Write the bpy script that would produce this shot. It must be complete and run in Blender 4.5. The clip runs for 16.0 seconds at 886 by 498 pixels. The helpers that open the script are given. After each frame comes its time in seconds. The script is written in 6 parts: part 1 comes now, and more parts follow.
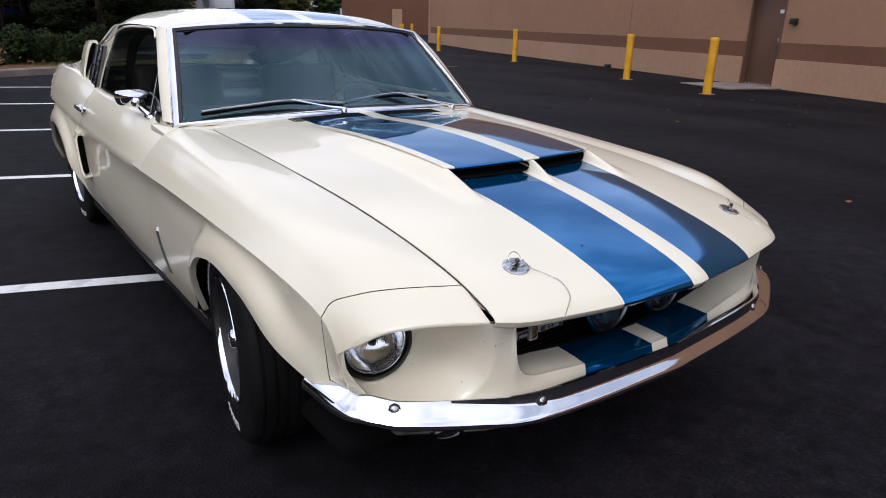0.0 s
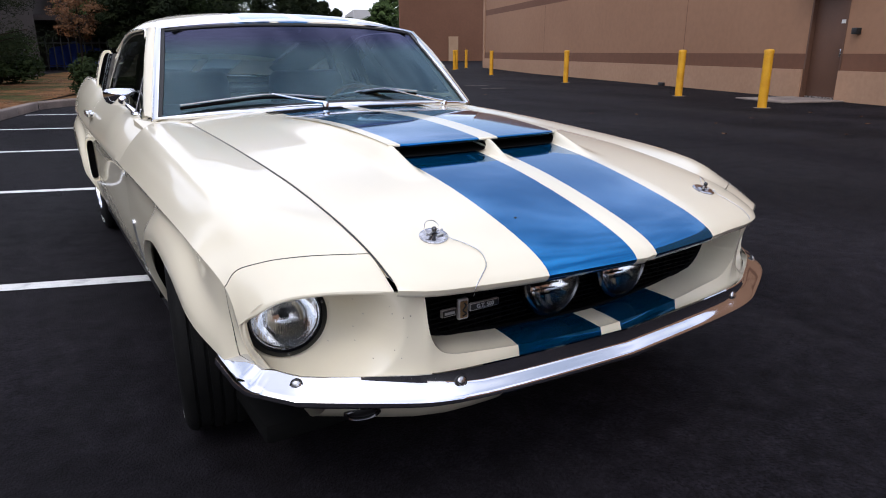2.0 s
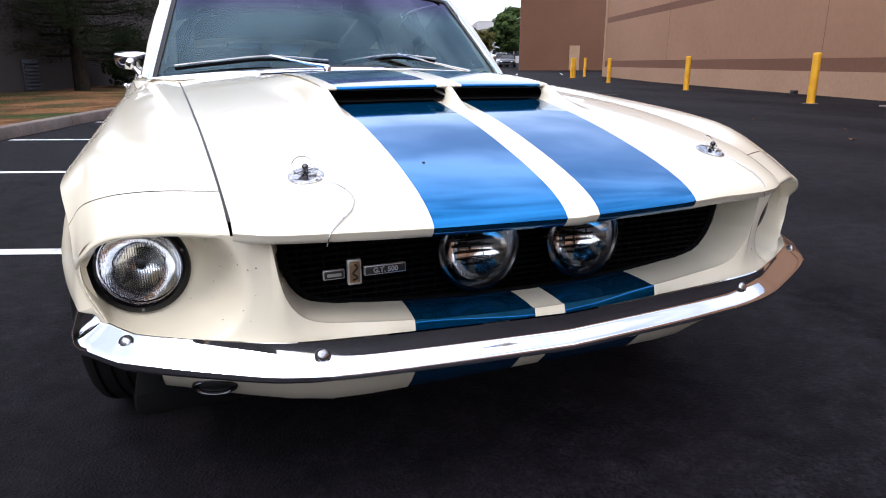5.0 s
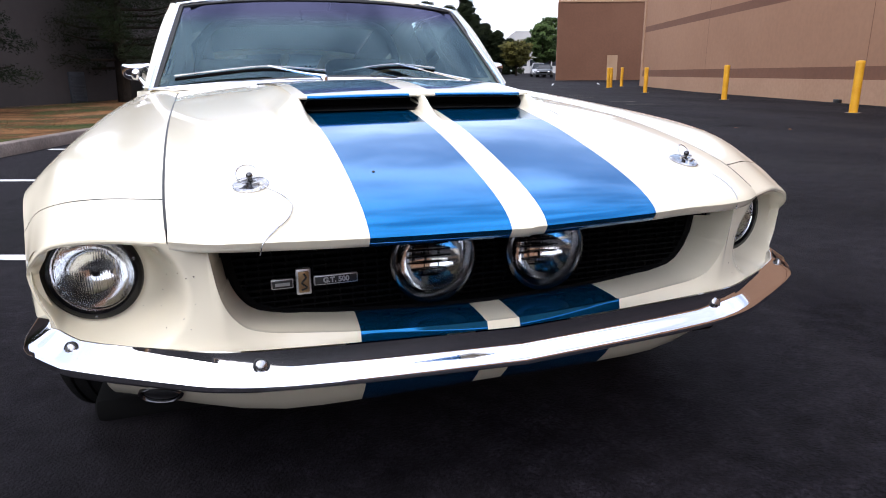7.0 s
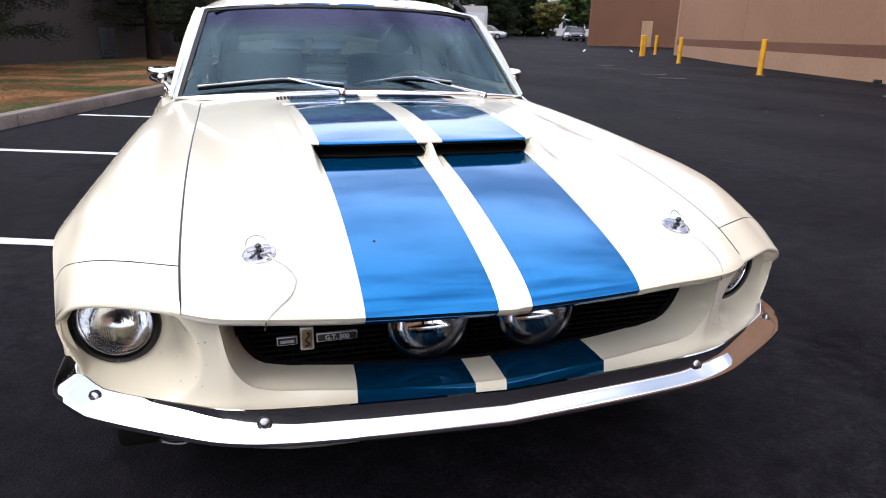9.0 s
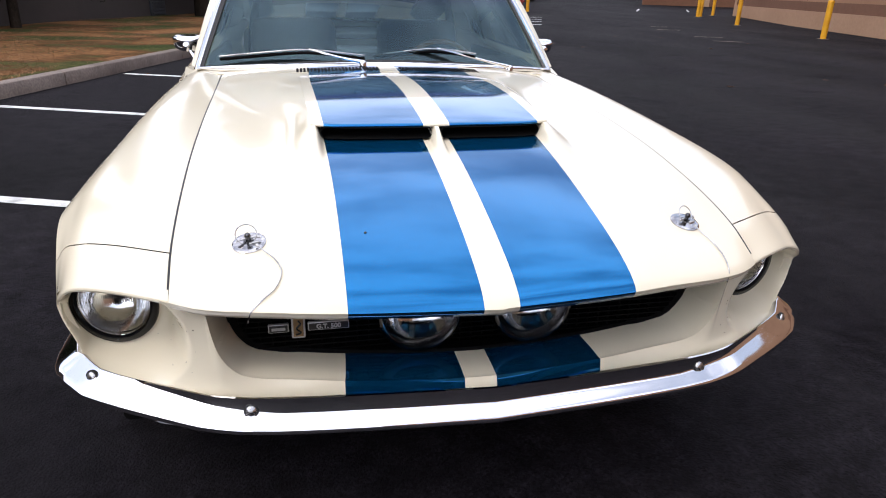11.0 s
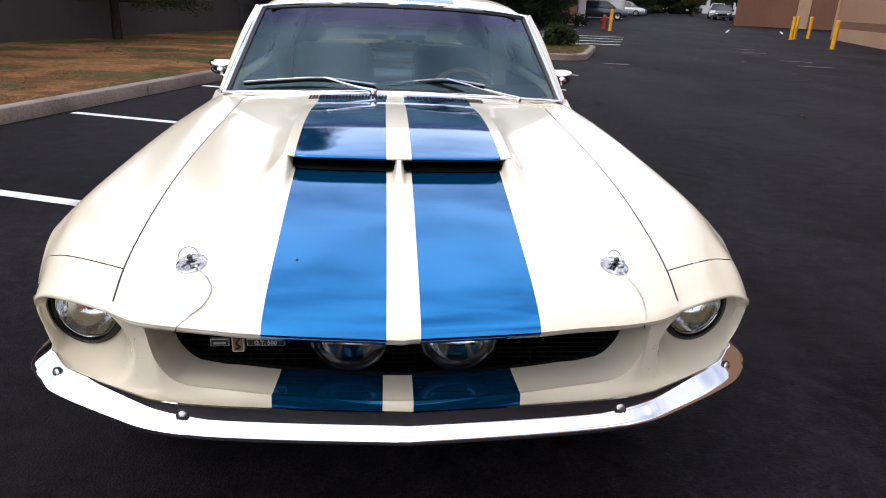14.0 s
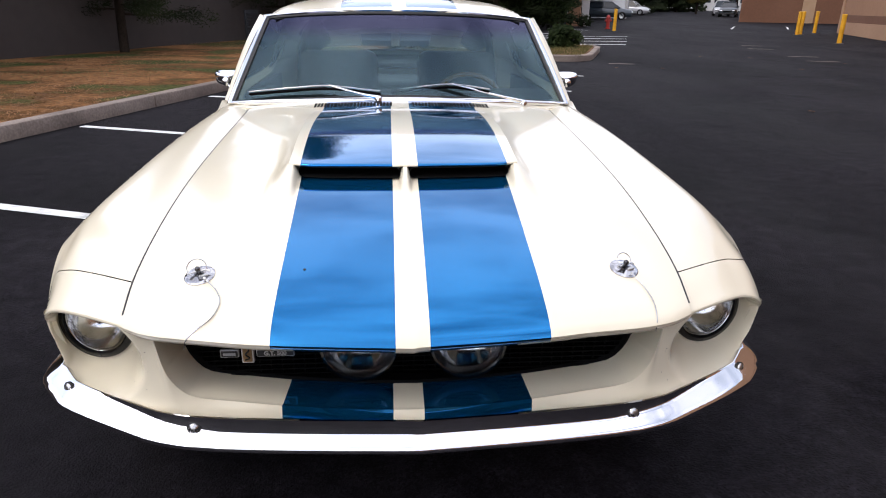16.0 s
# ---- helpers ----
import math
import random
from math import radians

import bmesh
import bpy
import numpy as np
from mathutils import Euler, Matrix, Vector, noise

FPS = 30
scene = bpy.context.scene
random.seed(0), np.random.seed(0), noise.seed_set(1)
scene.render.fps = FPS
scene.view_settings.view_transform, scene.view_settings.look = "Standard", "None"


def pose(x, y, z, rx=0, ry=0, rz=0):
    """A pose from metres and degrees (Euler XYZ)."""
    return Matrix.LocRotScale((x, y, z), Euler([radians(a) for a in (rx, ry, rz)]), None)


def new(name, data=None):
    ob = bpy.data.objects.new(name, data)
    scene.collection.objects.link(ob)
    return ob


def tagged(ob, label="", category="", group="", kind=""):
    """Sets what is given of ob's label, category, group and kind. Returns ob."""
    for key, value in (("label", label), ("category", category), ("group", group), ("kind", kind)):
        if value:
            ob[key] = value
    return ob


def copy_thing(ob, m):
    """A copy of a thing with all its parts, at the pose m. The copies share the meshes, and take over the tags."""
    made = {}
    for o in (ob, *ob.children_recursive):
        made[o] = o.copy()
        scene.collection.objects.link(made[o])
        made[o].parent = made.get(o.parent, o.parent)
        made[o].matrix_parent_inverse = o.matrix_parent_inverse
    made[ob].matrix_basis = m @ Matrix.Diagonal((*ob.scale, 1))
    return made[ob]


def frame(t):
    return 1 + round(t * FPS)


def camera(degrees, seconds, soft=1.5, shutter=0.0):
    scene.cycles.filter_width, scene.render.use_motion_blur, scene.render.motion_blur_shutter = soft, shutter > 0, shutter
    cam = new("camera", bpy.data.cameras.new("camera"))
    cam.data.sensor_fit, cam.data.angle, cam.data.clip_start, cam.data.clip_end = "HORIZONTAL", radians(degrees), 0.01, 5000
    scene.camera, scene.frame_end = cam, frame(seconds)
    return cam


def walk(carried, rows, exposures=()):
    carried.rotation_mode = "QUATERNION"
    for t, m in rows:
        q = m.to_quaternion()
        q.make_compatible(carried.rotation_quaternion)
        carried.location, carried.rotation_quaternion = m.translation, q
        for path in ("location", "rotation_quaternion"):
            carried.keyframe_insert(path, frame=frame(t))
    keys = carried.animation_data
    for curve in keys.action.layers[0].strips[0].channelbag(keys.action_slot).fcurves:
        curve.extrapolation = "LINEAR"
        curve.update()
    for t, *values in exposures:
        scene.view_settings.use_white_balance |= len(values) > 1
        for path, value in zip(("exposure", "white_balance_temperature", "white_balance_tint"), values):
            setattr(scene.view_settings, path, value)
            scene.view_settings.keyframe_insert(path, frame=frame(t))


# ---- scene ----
cam = camera(68.67, 16.0, soft=1.0)
PATH = [
    (0.0, -1.4544, -1.7205, 1.2364, 70.846, -1.450, -37.342),
    (0.5, -1.4039, -1.8094, 1.2121, 71.055, -0.929, -35.296),
    (1.0, -1.3255, -1.8531, 1.1793, 71.361, -0.030, -35.547),
    (1.5, -1.2386, -1.8626, 1.1342, 72.704, -0.087, -34.217),
    (2.0, -1.1615, -1.8688, 1.0920, 73.054, 0.158, -32.341),
    (2.5, -1.0650, -1.8529, 1.0843, 71.832, -0.100, -30.424),
    (3.0, -0.9835, -1.8491, 1.0452, 71.833, 0.306, -29.619),
    (3.5, -0.8930, -1.8488, 1.0066, 72.453, -0.258, -27.274),
    (6.0, -0.5476, -1.8776, 0.8685, 74.924, 0.512, -19.917),
    (6.5, -0.5165, -1.8885, 0.8712, 75.339, 0.247, -19.176),
    (7.0, -0.4915, -1.8949, 0.8943, 74.881, 0.367, -18.607),
    (7.5, -0.4746, -1.8979, 0.9452, 74.242, 0.255, -18.161),
    (8.0, -0.4633, -1.9074, 1.0031, 73.541, -0.336, -17.501),
    (8.5, -0.4582, -1.9209, 1.0593, 72.702, -0.178, -16.877),
    (9.0, -0.4475, -1.9269, 1.1157, 71.490, -1.220, -16.055),
    (11.5, -0.2773, -1.9039, 1.1781, 67.860, -1.752, -10.205),
    (12.0, -0.1973, -1.9377, 1.1947, 68.122, -2.120, -8.173),
    (12.5, -0.1325, -1.9684, 1.2098, 68.300, -1.650, -6.910),
    (13.0, -0.0962, -1.9836, 1.2283, 68.679, -1.707, -5.665),
    (13.5, -0.0610, -2.0000, 1.2380, 68.890, -1.826, -4.702),
    (14.0, -0.0473, -2.0137, 1.2461, 69.027, -2.217, -4.697),
    (14.5, -0.0466, -2.0156, 1.2493, 69.066, -1.486, -4.613),
    (15.0, -0.0431, -2.0144, 1.2501, 69.137, -1.039, -4.661),
    (15.5, -0.0432, -2.0115, 1.2505, 69.318, -0.744, -4.457),
    (16.0, -0.0439, -2.0059, 1.2491, 69.369, -0.738, -4.408),
]
EXPOSURE = [(0.0, -0.78, 6080, 11), (3.5, -0.38, 6080, 11), (6.0, -0.06, 6080, 11), (9.0, -0.16, 6250, 11), (11.5, -0.36, 6450, 11), (16.0, -0.36, 6450, 11)]
walk(cam, [(t, pose(x, y, z, rx, ry, rz)) for t, x, y, z, rx, ry, rz in PATH], EXPOSURE)

# ---- light: bright overcast sky, weak wide sun ----
SUN_UP, SUN_TURN = radians(50), radians(238)
world = bpy.data.worlds.new("overcast_sky")
scene.world = world
world.use_nodes = True
wn, wl = world.node_tree.nodes, world.node_tree.links
wn.clear()
w_out, w_bg, w_sky = wn.new("ShaderNodeOutputWorld"), wn.new("ShaderNodeBackground"), wn.new("ShaderNodeTexSky")
w_sky.sky_type = "NISHITA"
w_sky.sun_disc = False
w_sky.sun_elevation, w_sky.sun_rotation = SUN_UP, SUN_TURN
w_sky.dust_density, w_sky.air_density = 3.0, 1.2
w_co, w_map = wn.new("ShaderNodeTexCoord"), wn.new("ShaderNodeMapping")
w_map.inputs["Scale"].default_value = (1.0, 1.0, 2.6)
w_noise, w_ramp, w_mix = wn.new("ShaderNodeTexNoise"), wn.new("ShaderNodeValToRGB"), wn.new("ShaderNodeMixRGB")
w_noise.inputs["Scale"].default_value = 2.3
w_noise.inputs["Detail"].default_value = 5
w_noise.inputs["Roughness"].default_value = 0.52
w_ramp.color_ramp.interpolation = "EASE"
w_ramp.color_ramp.elements[0].position, w_ramp.color_ramp.elements[0].color = 0.34, (0.22, 0.22, 0.22, 1)
w_ramp.color_ramp.elements[1].position, w_ramp.color_ramp.elements[1].color = 0.66, (0.97, 0.97, 0.97, 1)
w_mix.inputs["Color2"].default_value = (9.85, 9.82, 10.9, 1)
wl.new(w_co.outputs["Generated"], w_map.inputs["Vector"])
wl.new(w_map.outputs["Vector"], w_noise.inputs["Vector"])
wl.new(w_noise.outputs["Fac"], w_ramp.inputs["Fac"])
wl.new(w_ramp.outputs["Color"], w_mix.inputs["Fac"])
wl.new(w_sky.outputs["Color"], w_mix.inputs["Color1"])
wl.new(w_mix.outputs["Color"], w_bg.inputs["Color"])
w_bg.inputs["Strength"].default_value = 0.25
wl.new(w_bg.outputs["Background"], w_out.inputs["Surface"])
sun = new("sun", bpy.data.lights.new("sun", "SUN"))
sun.data.energy, sun.data.angle, sun.data.color = 0.9, radians(14), (1.0, 0.97, 0.92)
sun.matrix_world = Matrix.Translation((0, 0, 30)) @ Euler((math.pi / 2 - SUN_UP, 0, math.pi - SUN_TURN)).to_matrix().to_4x4()

# ---- materials ----
def material(name, base, rough=0.5, metal=0.0, coat=0.0, spec=0.5):
    m = bpy.data.materials.new(name)
    m.use_nodes = True
    b = m.node_tree.nodes["Principled BSDF"]
    b.inputs["Base Color"].default_value = (*base, 1)
    b.inputs["Roughness"].default_value, b.inputs["Metallic"].default_value = rough, metal
    b.inputs["Coat Weight"].default_value, b.inputs["Specular IOR Level"].default_value = coat, spec
    b.inputs["Coat Roughness"].default_value = 0.03
    return m


def vary(m, low, high, scale, detail=5.0, fine=0.0, rough=None, bump=0.0, bump_scale=None, stretch=(1, 1, 1), lo=0.35, hi=0.65):
    """Colour from two scales of noise between low and high, with optional roughness range and fine relief."""
    nt = m.node_tree
    n, l = nt.nodes, nt.links
    b = n["Principled BSDF"]
    co, mp = n.new("ShaderNodeTexCoord"), n.new("ShaderNodeMapping")
    mp.inputs["Scale"].default_value = stretch
    l.new(co.outputs["Object"], mp.inputs["Vector"])
    a = n.new("ShaderNodeTexNoise")
    a.inputs["Scale"].default_value, a.inputs["Detail"].default_value = scale, detail
    l.new(mp.outputs["Vector"], a.inputs["Vector"])
    r = n.new("ShaderNodeValToRGB")
    r.color_ramp.elements[0].position, r.color_ramp.elements[0].color = lo, (*low, 1)
    r.color_ramp.elements[1].position, r.color_ramp.elements[1].color = hi, (*high, 1)
    l.new(a.outputs["Fac"], r.inputs["Fac"])
    out = r.outputs["Color"]
    if fine:
        f = n.new("ShaderNodeTexNoise")
        f.inputs["Scale"].default_value, f.inputs["Detail"].default_value = scale * 23, 3
        l.new(mp.outputs["Vector"], f.inputs["Vector"])
        k = n.new("ShaderNodeMapRange")
        k.inputs["From Min"].default_value, k.inputs["From Max"].default_value = 0.3, 0.7
        k.inputs["To Min"].default_value, k.inputs["To Max"].default_value = 1 - fine, 1 + fine
        l.new(f.outputs["Fac"], k.inputs["Value"])
        x = n.new("ShaderNodeVectorMath")
        x.operation = "SCALE"
        l.new(out, x.inputs[0])
        l.new(k.outputs["Result"], x.inputs["Scale"])
        out = x.outputs["Vector"]
    l.new(out, b.inputs["Base Color"])
    if rough:
        k = n.new("ShaderNodeMapRange")
        k.inputs["To Min"].default_value, k.inputs["To Max"].default_value = rough
        l.new(a.outputs["Fac"], k.inputs["Value"])
        l.new(k.outputs["Result"], b.inputs["Roughness"])
    if bump:
        g = n.new("ShaderNodeTexNoise")
        g.inputs["Scale"].default_value, g.inputs["Detail"].default_value = bump_scale or scale * 20, 4
        l.new(mp.outputs["Vector"], g.inputs["Vector"])
        h = n.new("ShaderNodeBump")
        h.inputs["Strength"].default_value, h.inputs["Distance"].default_value = bump, 0.01
        l.new(g.outputs["Fac"], h.inputs["Height"])
        l.new(h.outputs["Normal"], b.inputs["Normal"])
    return m


def glassy(name, tint, amount, gloss=0.02, shine=(1, 1, 1)):
    """A thin pane: clear with a tint, and a Fresnel gloss over it."""
    m = bpy.data.materials.new(name)
    m.use_nodes = True
    n, l = m.node_tree.nodes, m.node_tree.links
    n.clear()
    o, mix, t, g, f = n.new("ShaderNodeOutputMaterial"), n.new("ShaderNodeMixShader"), n.new("ShaderNodeBsdfTransparent"), n.new("ShaderNodeBsdfGlossy"), n.new("ShaderNodeFresnel")
    t.inputs["Color"].default_value = (*tint, 1)
    g.inputs["Roughness"].default_value = gloss
    g.inputs["Color"].default_value = (*shine, 1)
    f.inputs["IOR"].default_value = amount
    l.new(f.outputs["Fac"], mix.inputs["Fac"])
    l.new(t.outputs["BSDF"], mix.inputs[1])
    l.new(g.outputs["BSDF"], mix.inputs[2])
    l.new(mix.outputs["Shader"], o.inputs["Surface"])
    return m


CREAM = vary(material("cream_car_paint", (0.8, 0.75, 0.63), 0.25, coat=0.7), (0.82, 0.745, 0.57), (0.835, 0.765, 0.595), 1.2, detail=2, rough=(0.24, 0.29))
BLUE = vary(material("blue_car_paint", (0.02, 0.1, 0.32), 0.3, 0.85, coat=0.35), (0.004, 0.150, 0.385), (0.005, 0.165, 0.415), 3.0, fine=0.02, rough=(0.05, 0.08))
CHROME = vary(material("chrome", (0.8, 0.8, 0.82), 0.05, 1.0), (0.78, 0.78, 0.80), (0.86, 0.86, 0.87), 6.0, rough=(0.02, 0.09))
# mottled grey base imitates dark and bright reflections in the pin plates
PIN_CHROME = vary(material("mottled_chrome", (0.5, 0.5, 0.52), 0.12, 1.0), (0.30, 0.30, 0.32), (0.66, 0.66, 0.68), 60.0, rough=(0.08, 0.2))
DARK_CHROME = vary(material("dark_chrome", (0.2, 0.2, 0.21), 0.2, 1.0), (0.08, 0.08, 0.085), (0.15, 0.15, 0.155), 9.0, rough=(0.15, 0.3))
STEEL = vary(material("brushed_steel", (0.55, 0.55, 0.56), 0.28, 1.0), (0.5, 0.5, 0.51), (0.62, 0.62, 0.62), 20.0, rough=(0.2, 0.35))
BLACK = vary(material("black_paint", (0.012, 0.012, 0.013), 0.45), (0.008, 0.008, 0.009), (0.016, 0.016, 0.017), 9.0, rough=(0.35, 0.6))
RUBBER = vary(material("tyre_rubber", (0.015, 0.015, 0.015), 0.75, spec=0.2), (0.0028, 0.0028, 0.0028), (0.007, 0.0068, 0.0066), 14.0, fine=0.2, rough=(0.6, 0.85), bump=0.2, bump_scale=220)
GRILLE = vary(material("grille_black", (0.003, 0.003, 0.003), 0.7, spec=0.06), (0.0014, 0.0014, 0.0016), (0.003, 0.003, 0.0033), 30.0, rough=(0.45, 0.7))
# rubber of the windscreen seal; its black also paints the bonnet gap's shade
GASKET_AND_GAP = material("gasket_and_gap_black", (0.012, 0.012, 0.013), 0.5)
VINYL = vary(material("black_vinyl", (0.02, 0.02, 0.022), 0.5), (0.014, 0.014, 0.016), (0.028, 0.028, 0.03), 12.0, rough=(0.4, 0.6), bump=0.05, bump_scale=300)
WHITE_LETTER = material("white_rubber", (0.75, 0.75, 0.72), 0.6)
WOOD = vary(material("wood_rim", (0.35, 0.18, 0.07), 0.3, coat=0.6), (0.28, 0.14, 0.05), (0.42, 0.23, 0.10), 18.0, stretch=(1, 1, 4))
GOLD = vary(material("gilt_badge", (0.45, 0.33, 0.16), 0.35, 0.7), (0.20, 0.12, 0.06), (0.34, 0.23, 0.12), 40.0)
SILVER = vary(material("silver_badge", (0.5, 0.5, 0.5), 0.35, 0.6), (0.42, 0.42, 0.43), (0.58, 0.58, 0.58), 40.0)
DARK_INSIDE = material("dark_inside", (0.004, 0.004, 0.004), 0.95, spec=0.1)
SCREEN_GLASS = glassy("tinted_windscreen", (0.60, 0.80, 0.83), 1.80, 0.004, (0.58, 0.86, 0.98))


def shade_band(m, z0, z1, tint, shine):
    """Let the pane's tint and gloss deepen softly towards its top edge."""
    n, l = m.node_tree.nodes, m.node_tree.links
    co, sep, k = n.new("ShaderNodeTexCoord"), n.new("ShaderNodeSeparateXYZ"), n.new("ShaderNodeMapRange")
    k.interpolation_type = "SMOOTHSTEP"
    k.inputs["From Min"].default_value, k.inputs["From Max"].default_value = z0, z1
    l.new(co.outputs["Object"], sep.inputs["Vector"])
    l.new(sep.outputs["Z"], k.inputs["Value"])
    for node, colour in ((n["Transparent BSDF"], tint), (n["Glossy BSDF"], shine)):
        mix = n.new("ShaderNodeMixRGB")
        mix.inputs["Color1"].default_value = node.inputs["Color"].default_value
        mix.inputs["Color2"].default_value = (*colour, 1)
        l.new(k.outputs["Result"], mix.inputs["Fac"])
        l.new(mix.outputs["Color"], node.inputs["Color"])


shade_band(SCREEN_GLASS, 1.075, 1.165, (0.10, 0.11, 0.20), (0.50, 0.52, 0.86))
SIDE_GLASS = glassy("side_glass", (0.30, 0.34, 0.33), 1.4)
REAR_GLASS = glassy("rear_glass", (0.80, 0.88, 0.87), 1.18)
MIRROR = material("reflector", (0.82, 0.82, 0.82), 0.10, 1.0)


def facets(m, scale, strength):
    """Small pressed facets as relief."""
    n, l = m.node_tree.nodes, m.node_tree.links
    co, nz, ad, bp = n.new("ShaderNodeTexCoord"), n.new("ShaderNodeTexNoise"), n.new("ShaderNodeMath"), n.new("ShaderNodeBump")
    nz.inputs["Scale"].default_value, nz.inputs["Detail"].default_value = scale * 0.9, 2
    bp.inputs["Strength"].default_value, bp.inputs["Distance"].default_value = strength, 0.006
    ad.operation = "MULTIPLY_ADD"
    ad.inputs[1].default_value = 2.0
    l.new(co.outputs["Object"], nz.inputs["Vector"])
    l.new(nz.outputs["Fac"], ad.inputs[0])
    ad.inputs[2].default_value = 0.0
    l.new(ad.outputs["Value"], bp.inputs["Height"])
    return bp.outputs["Normal"]


MIRROR_FACET = material("faceted_reflector", (0.82, 0.82, 0.82), 0.10, 1.0)
MIRROR_FACET.node_tree.links.new(facets(MIRROR_FACET, 30.0, 0.05), MIRROR_FACET.node_tree.nodes["Principled BSDF"].inputs["Normal"])



def pressed_lens(name, pitch, strength):
    """Clear pressed glass with upright flutes broken into bands."""
    m = material(name, (0.96, 0.97, 0.97), 0.02)
    n, l = m.node_tree.nodes, m.node_tree.links
    b = n["Principled BSDF"]
    b.inputs["Transmission Weight"].default_value, b.inputs["IOR"].default_value = 1.0, 1.14
    co, bp, ad = n.new("ShaderNodeTexCoord"), n.new("ShaderNodeBump"), n.new("ShaderNodeMath")
    flute, band = n.new("ShaderNodeTexWave"), n.new("ShaderNodeTexBrick")
    flute.inputs["Scale"].default_value, flute.inputs["Distortion"].default_value = 0.314 / pitch, 0.4
    band.inputs["Scale"].default_value, band.inputs["Mortar Size"].default_value = 1.0 / (pitch * 9), 0.03
    band.inputs["Color1"].default_value, band.inputs["Color2"].default_value = (0.1, 0.1, 0.1, 1), (0.9, 0.9, 0.9, 1)
    turn = n.new("ShaderNodeMapping")
    turn.inputs["Rotation"].default_value = (radians(90), 0, 0)
    l.new(co.outputs["Object"], flute.inputs["Vector"])
    l.new(co.outputs["Object"], turn.inputs["Vector"])
    l.new(turn.outputs["Vector"], band.inputs["Vector"])
    ad.operation = "MULTIPLY"
    l.new(flute.outputs["Fac"], ad.inputs[0])
    l.new(band.outputs["Color"], ad.inputs[1])
    bp.inputs["Strength"].default_value, bp.inputs["Distance"].default_value = strength, 0.0024
    l.new(ad.outputs["Value"], bp.inputs["Height"])
    l.new(bp.outputs["Normal"], b.inputs["Normal"])
    return m


GLOSS_BLACK = vary(material("gloss_black_bezel", (0.004, 0.004, 0.005), 0.15, spec=0.25), (0.003, 0.003, 0.004), (0.006, 0.006, 0.007), 12.0, rough=(0.10, 0.25))
HEAD_LENS = pressed_lens("head_lamp_glass", 0.0044, 1.0)
DRIVE_LENS = pressed_lens("driving_lamp_glass", 0.0055, 0.7)

ASPHALT = vary(material("asphalt", (0.03, 0.03, 0.032), 0.85, spec=0.16), (0.0014, 0.0012, 0.0016), (0.0078, 0.0068, 0.0088), 0.55, detail=10, fine=0.55, rough=(0.72, 0.97), bump=0.7, bump_scale=130, lo=0.34, hi=0.66)


def speckle(m, scale, low, high):
    """Fine aggregate: darker and paler grains over the colour."""
    n, l = m.node_tree.nodes, m.node_tree.links
    b = n["Principled BSDF"]
    src = b.inputs["Base Color"].links[0].from_socket
    co, v, w, k, x = n.new("ShaderNodeTexCoord"), n.new("ShaderNodeTexVoronoi"), n.new("ShaderNodeTexNoise"), n.new("ShaderNodeMapRange"), n.new("ShaderNodeVectorMath")
    v.inputs["Scale"].default_value = scale
    w.inputs["Scale"].default_value, w.inputs["Detail"].default_value = scale * 0.35, 4
    l.new(co.outputs["Object"], v.inputs["Vector"])
    l.new(co.outputs["Object"], w.inputs["Vector"])
    a = n.new("ShaderNodeMath")
    a.operation = "MULTIPLY"
    l.new(v.outputs["Color"], a.inputs[0])
    l.new(w.outputs["Fac"], a.inputs[1])
    k.inputs["From Min"].default_value, k.inputs["From Max"].default_value = 0.05, 0.50
    k.inputs["To Min"].default_value, k.inputs["To Max"].default_value = low, high
    l.new(a.outputs["Value"], k.inputs["Value"])
    x.operation = "SCALE"
    l.new(src, x.inputs[0])
    l.new(k.outputs["Result"], x.inputs["Scale"])
    l.new(x.outputs["Vector"], b.inputs["Base Color"])


speckle(ASPHALT, 150.0, 0.35, 2.1)


def worn_gloss(m, low, high, smudge):
    """Traffic wear: broad polished and dull patches, with small dull oil smudges."""
    n, l = m.node_tree.nodes, m.node_tree.links
    b = n["Principled BSDF"]
    co, turn = n.new("ShaderNodeTexCoord"), n.new("ShaderNodeMapping")
    turn.inputs["Rotation"].default_value = (0, 0, radians(20))
    turn.inputs["Scale"].default_value = (1.0, 0.35, 1.0)
    l.new(co.outputs["Object"], turn.inputs["Vector"])
    values = []
    for scale, detail, twist, src, lo, hi, v0, v1 in ((0.55, 9, 0.6, turn, 0.34, 0.66, low, high), (0.9, 6, 0.3, co, 0.60, 0.70, 1.0, smudge), (7.0, 5, 0.0, co, 0.3, 0.7, 0.78, 1.22)):
        a, k = n.new("ShaderNodeTexNoise"), n.new("ShaderNodeMapRange")
        a.inputs["Scale"].default_value, a.inputs["Detail"].default_value, a.inputs["Distortion"].default_value = scale, detail, twist
        l.new(src.outputs["Vector" if src is turn else "Object"], a.inputs["Vector"])
        k.inputs["From Min"].default_value, k.inputs["From Max"].default_value = lo, hi
        k.inputs["To Min"].default_value, k.inputs["To Max"].default_value = v0, v1
        l.new(a.outputs["Fac"], k.inputs["Value"])
        values.append(k.outputs["Result"])
    out = values[0]
    for v in values[1:]:
        x = n.new("ShaderNodeMath")
        x.operation = "MULTIPLY"
        l.new(out, x.inputs[0])
        l.new(v, x.inputs[1])
        out = x.outputs["Value"]
    l.new(out, b.inputs["Specular IOR Level"])
    b.inputs["Specular Tint"].default_value = (1.0, 0.93, 1.0, 1)


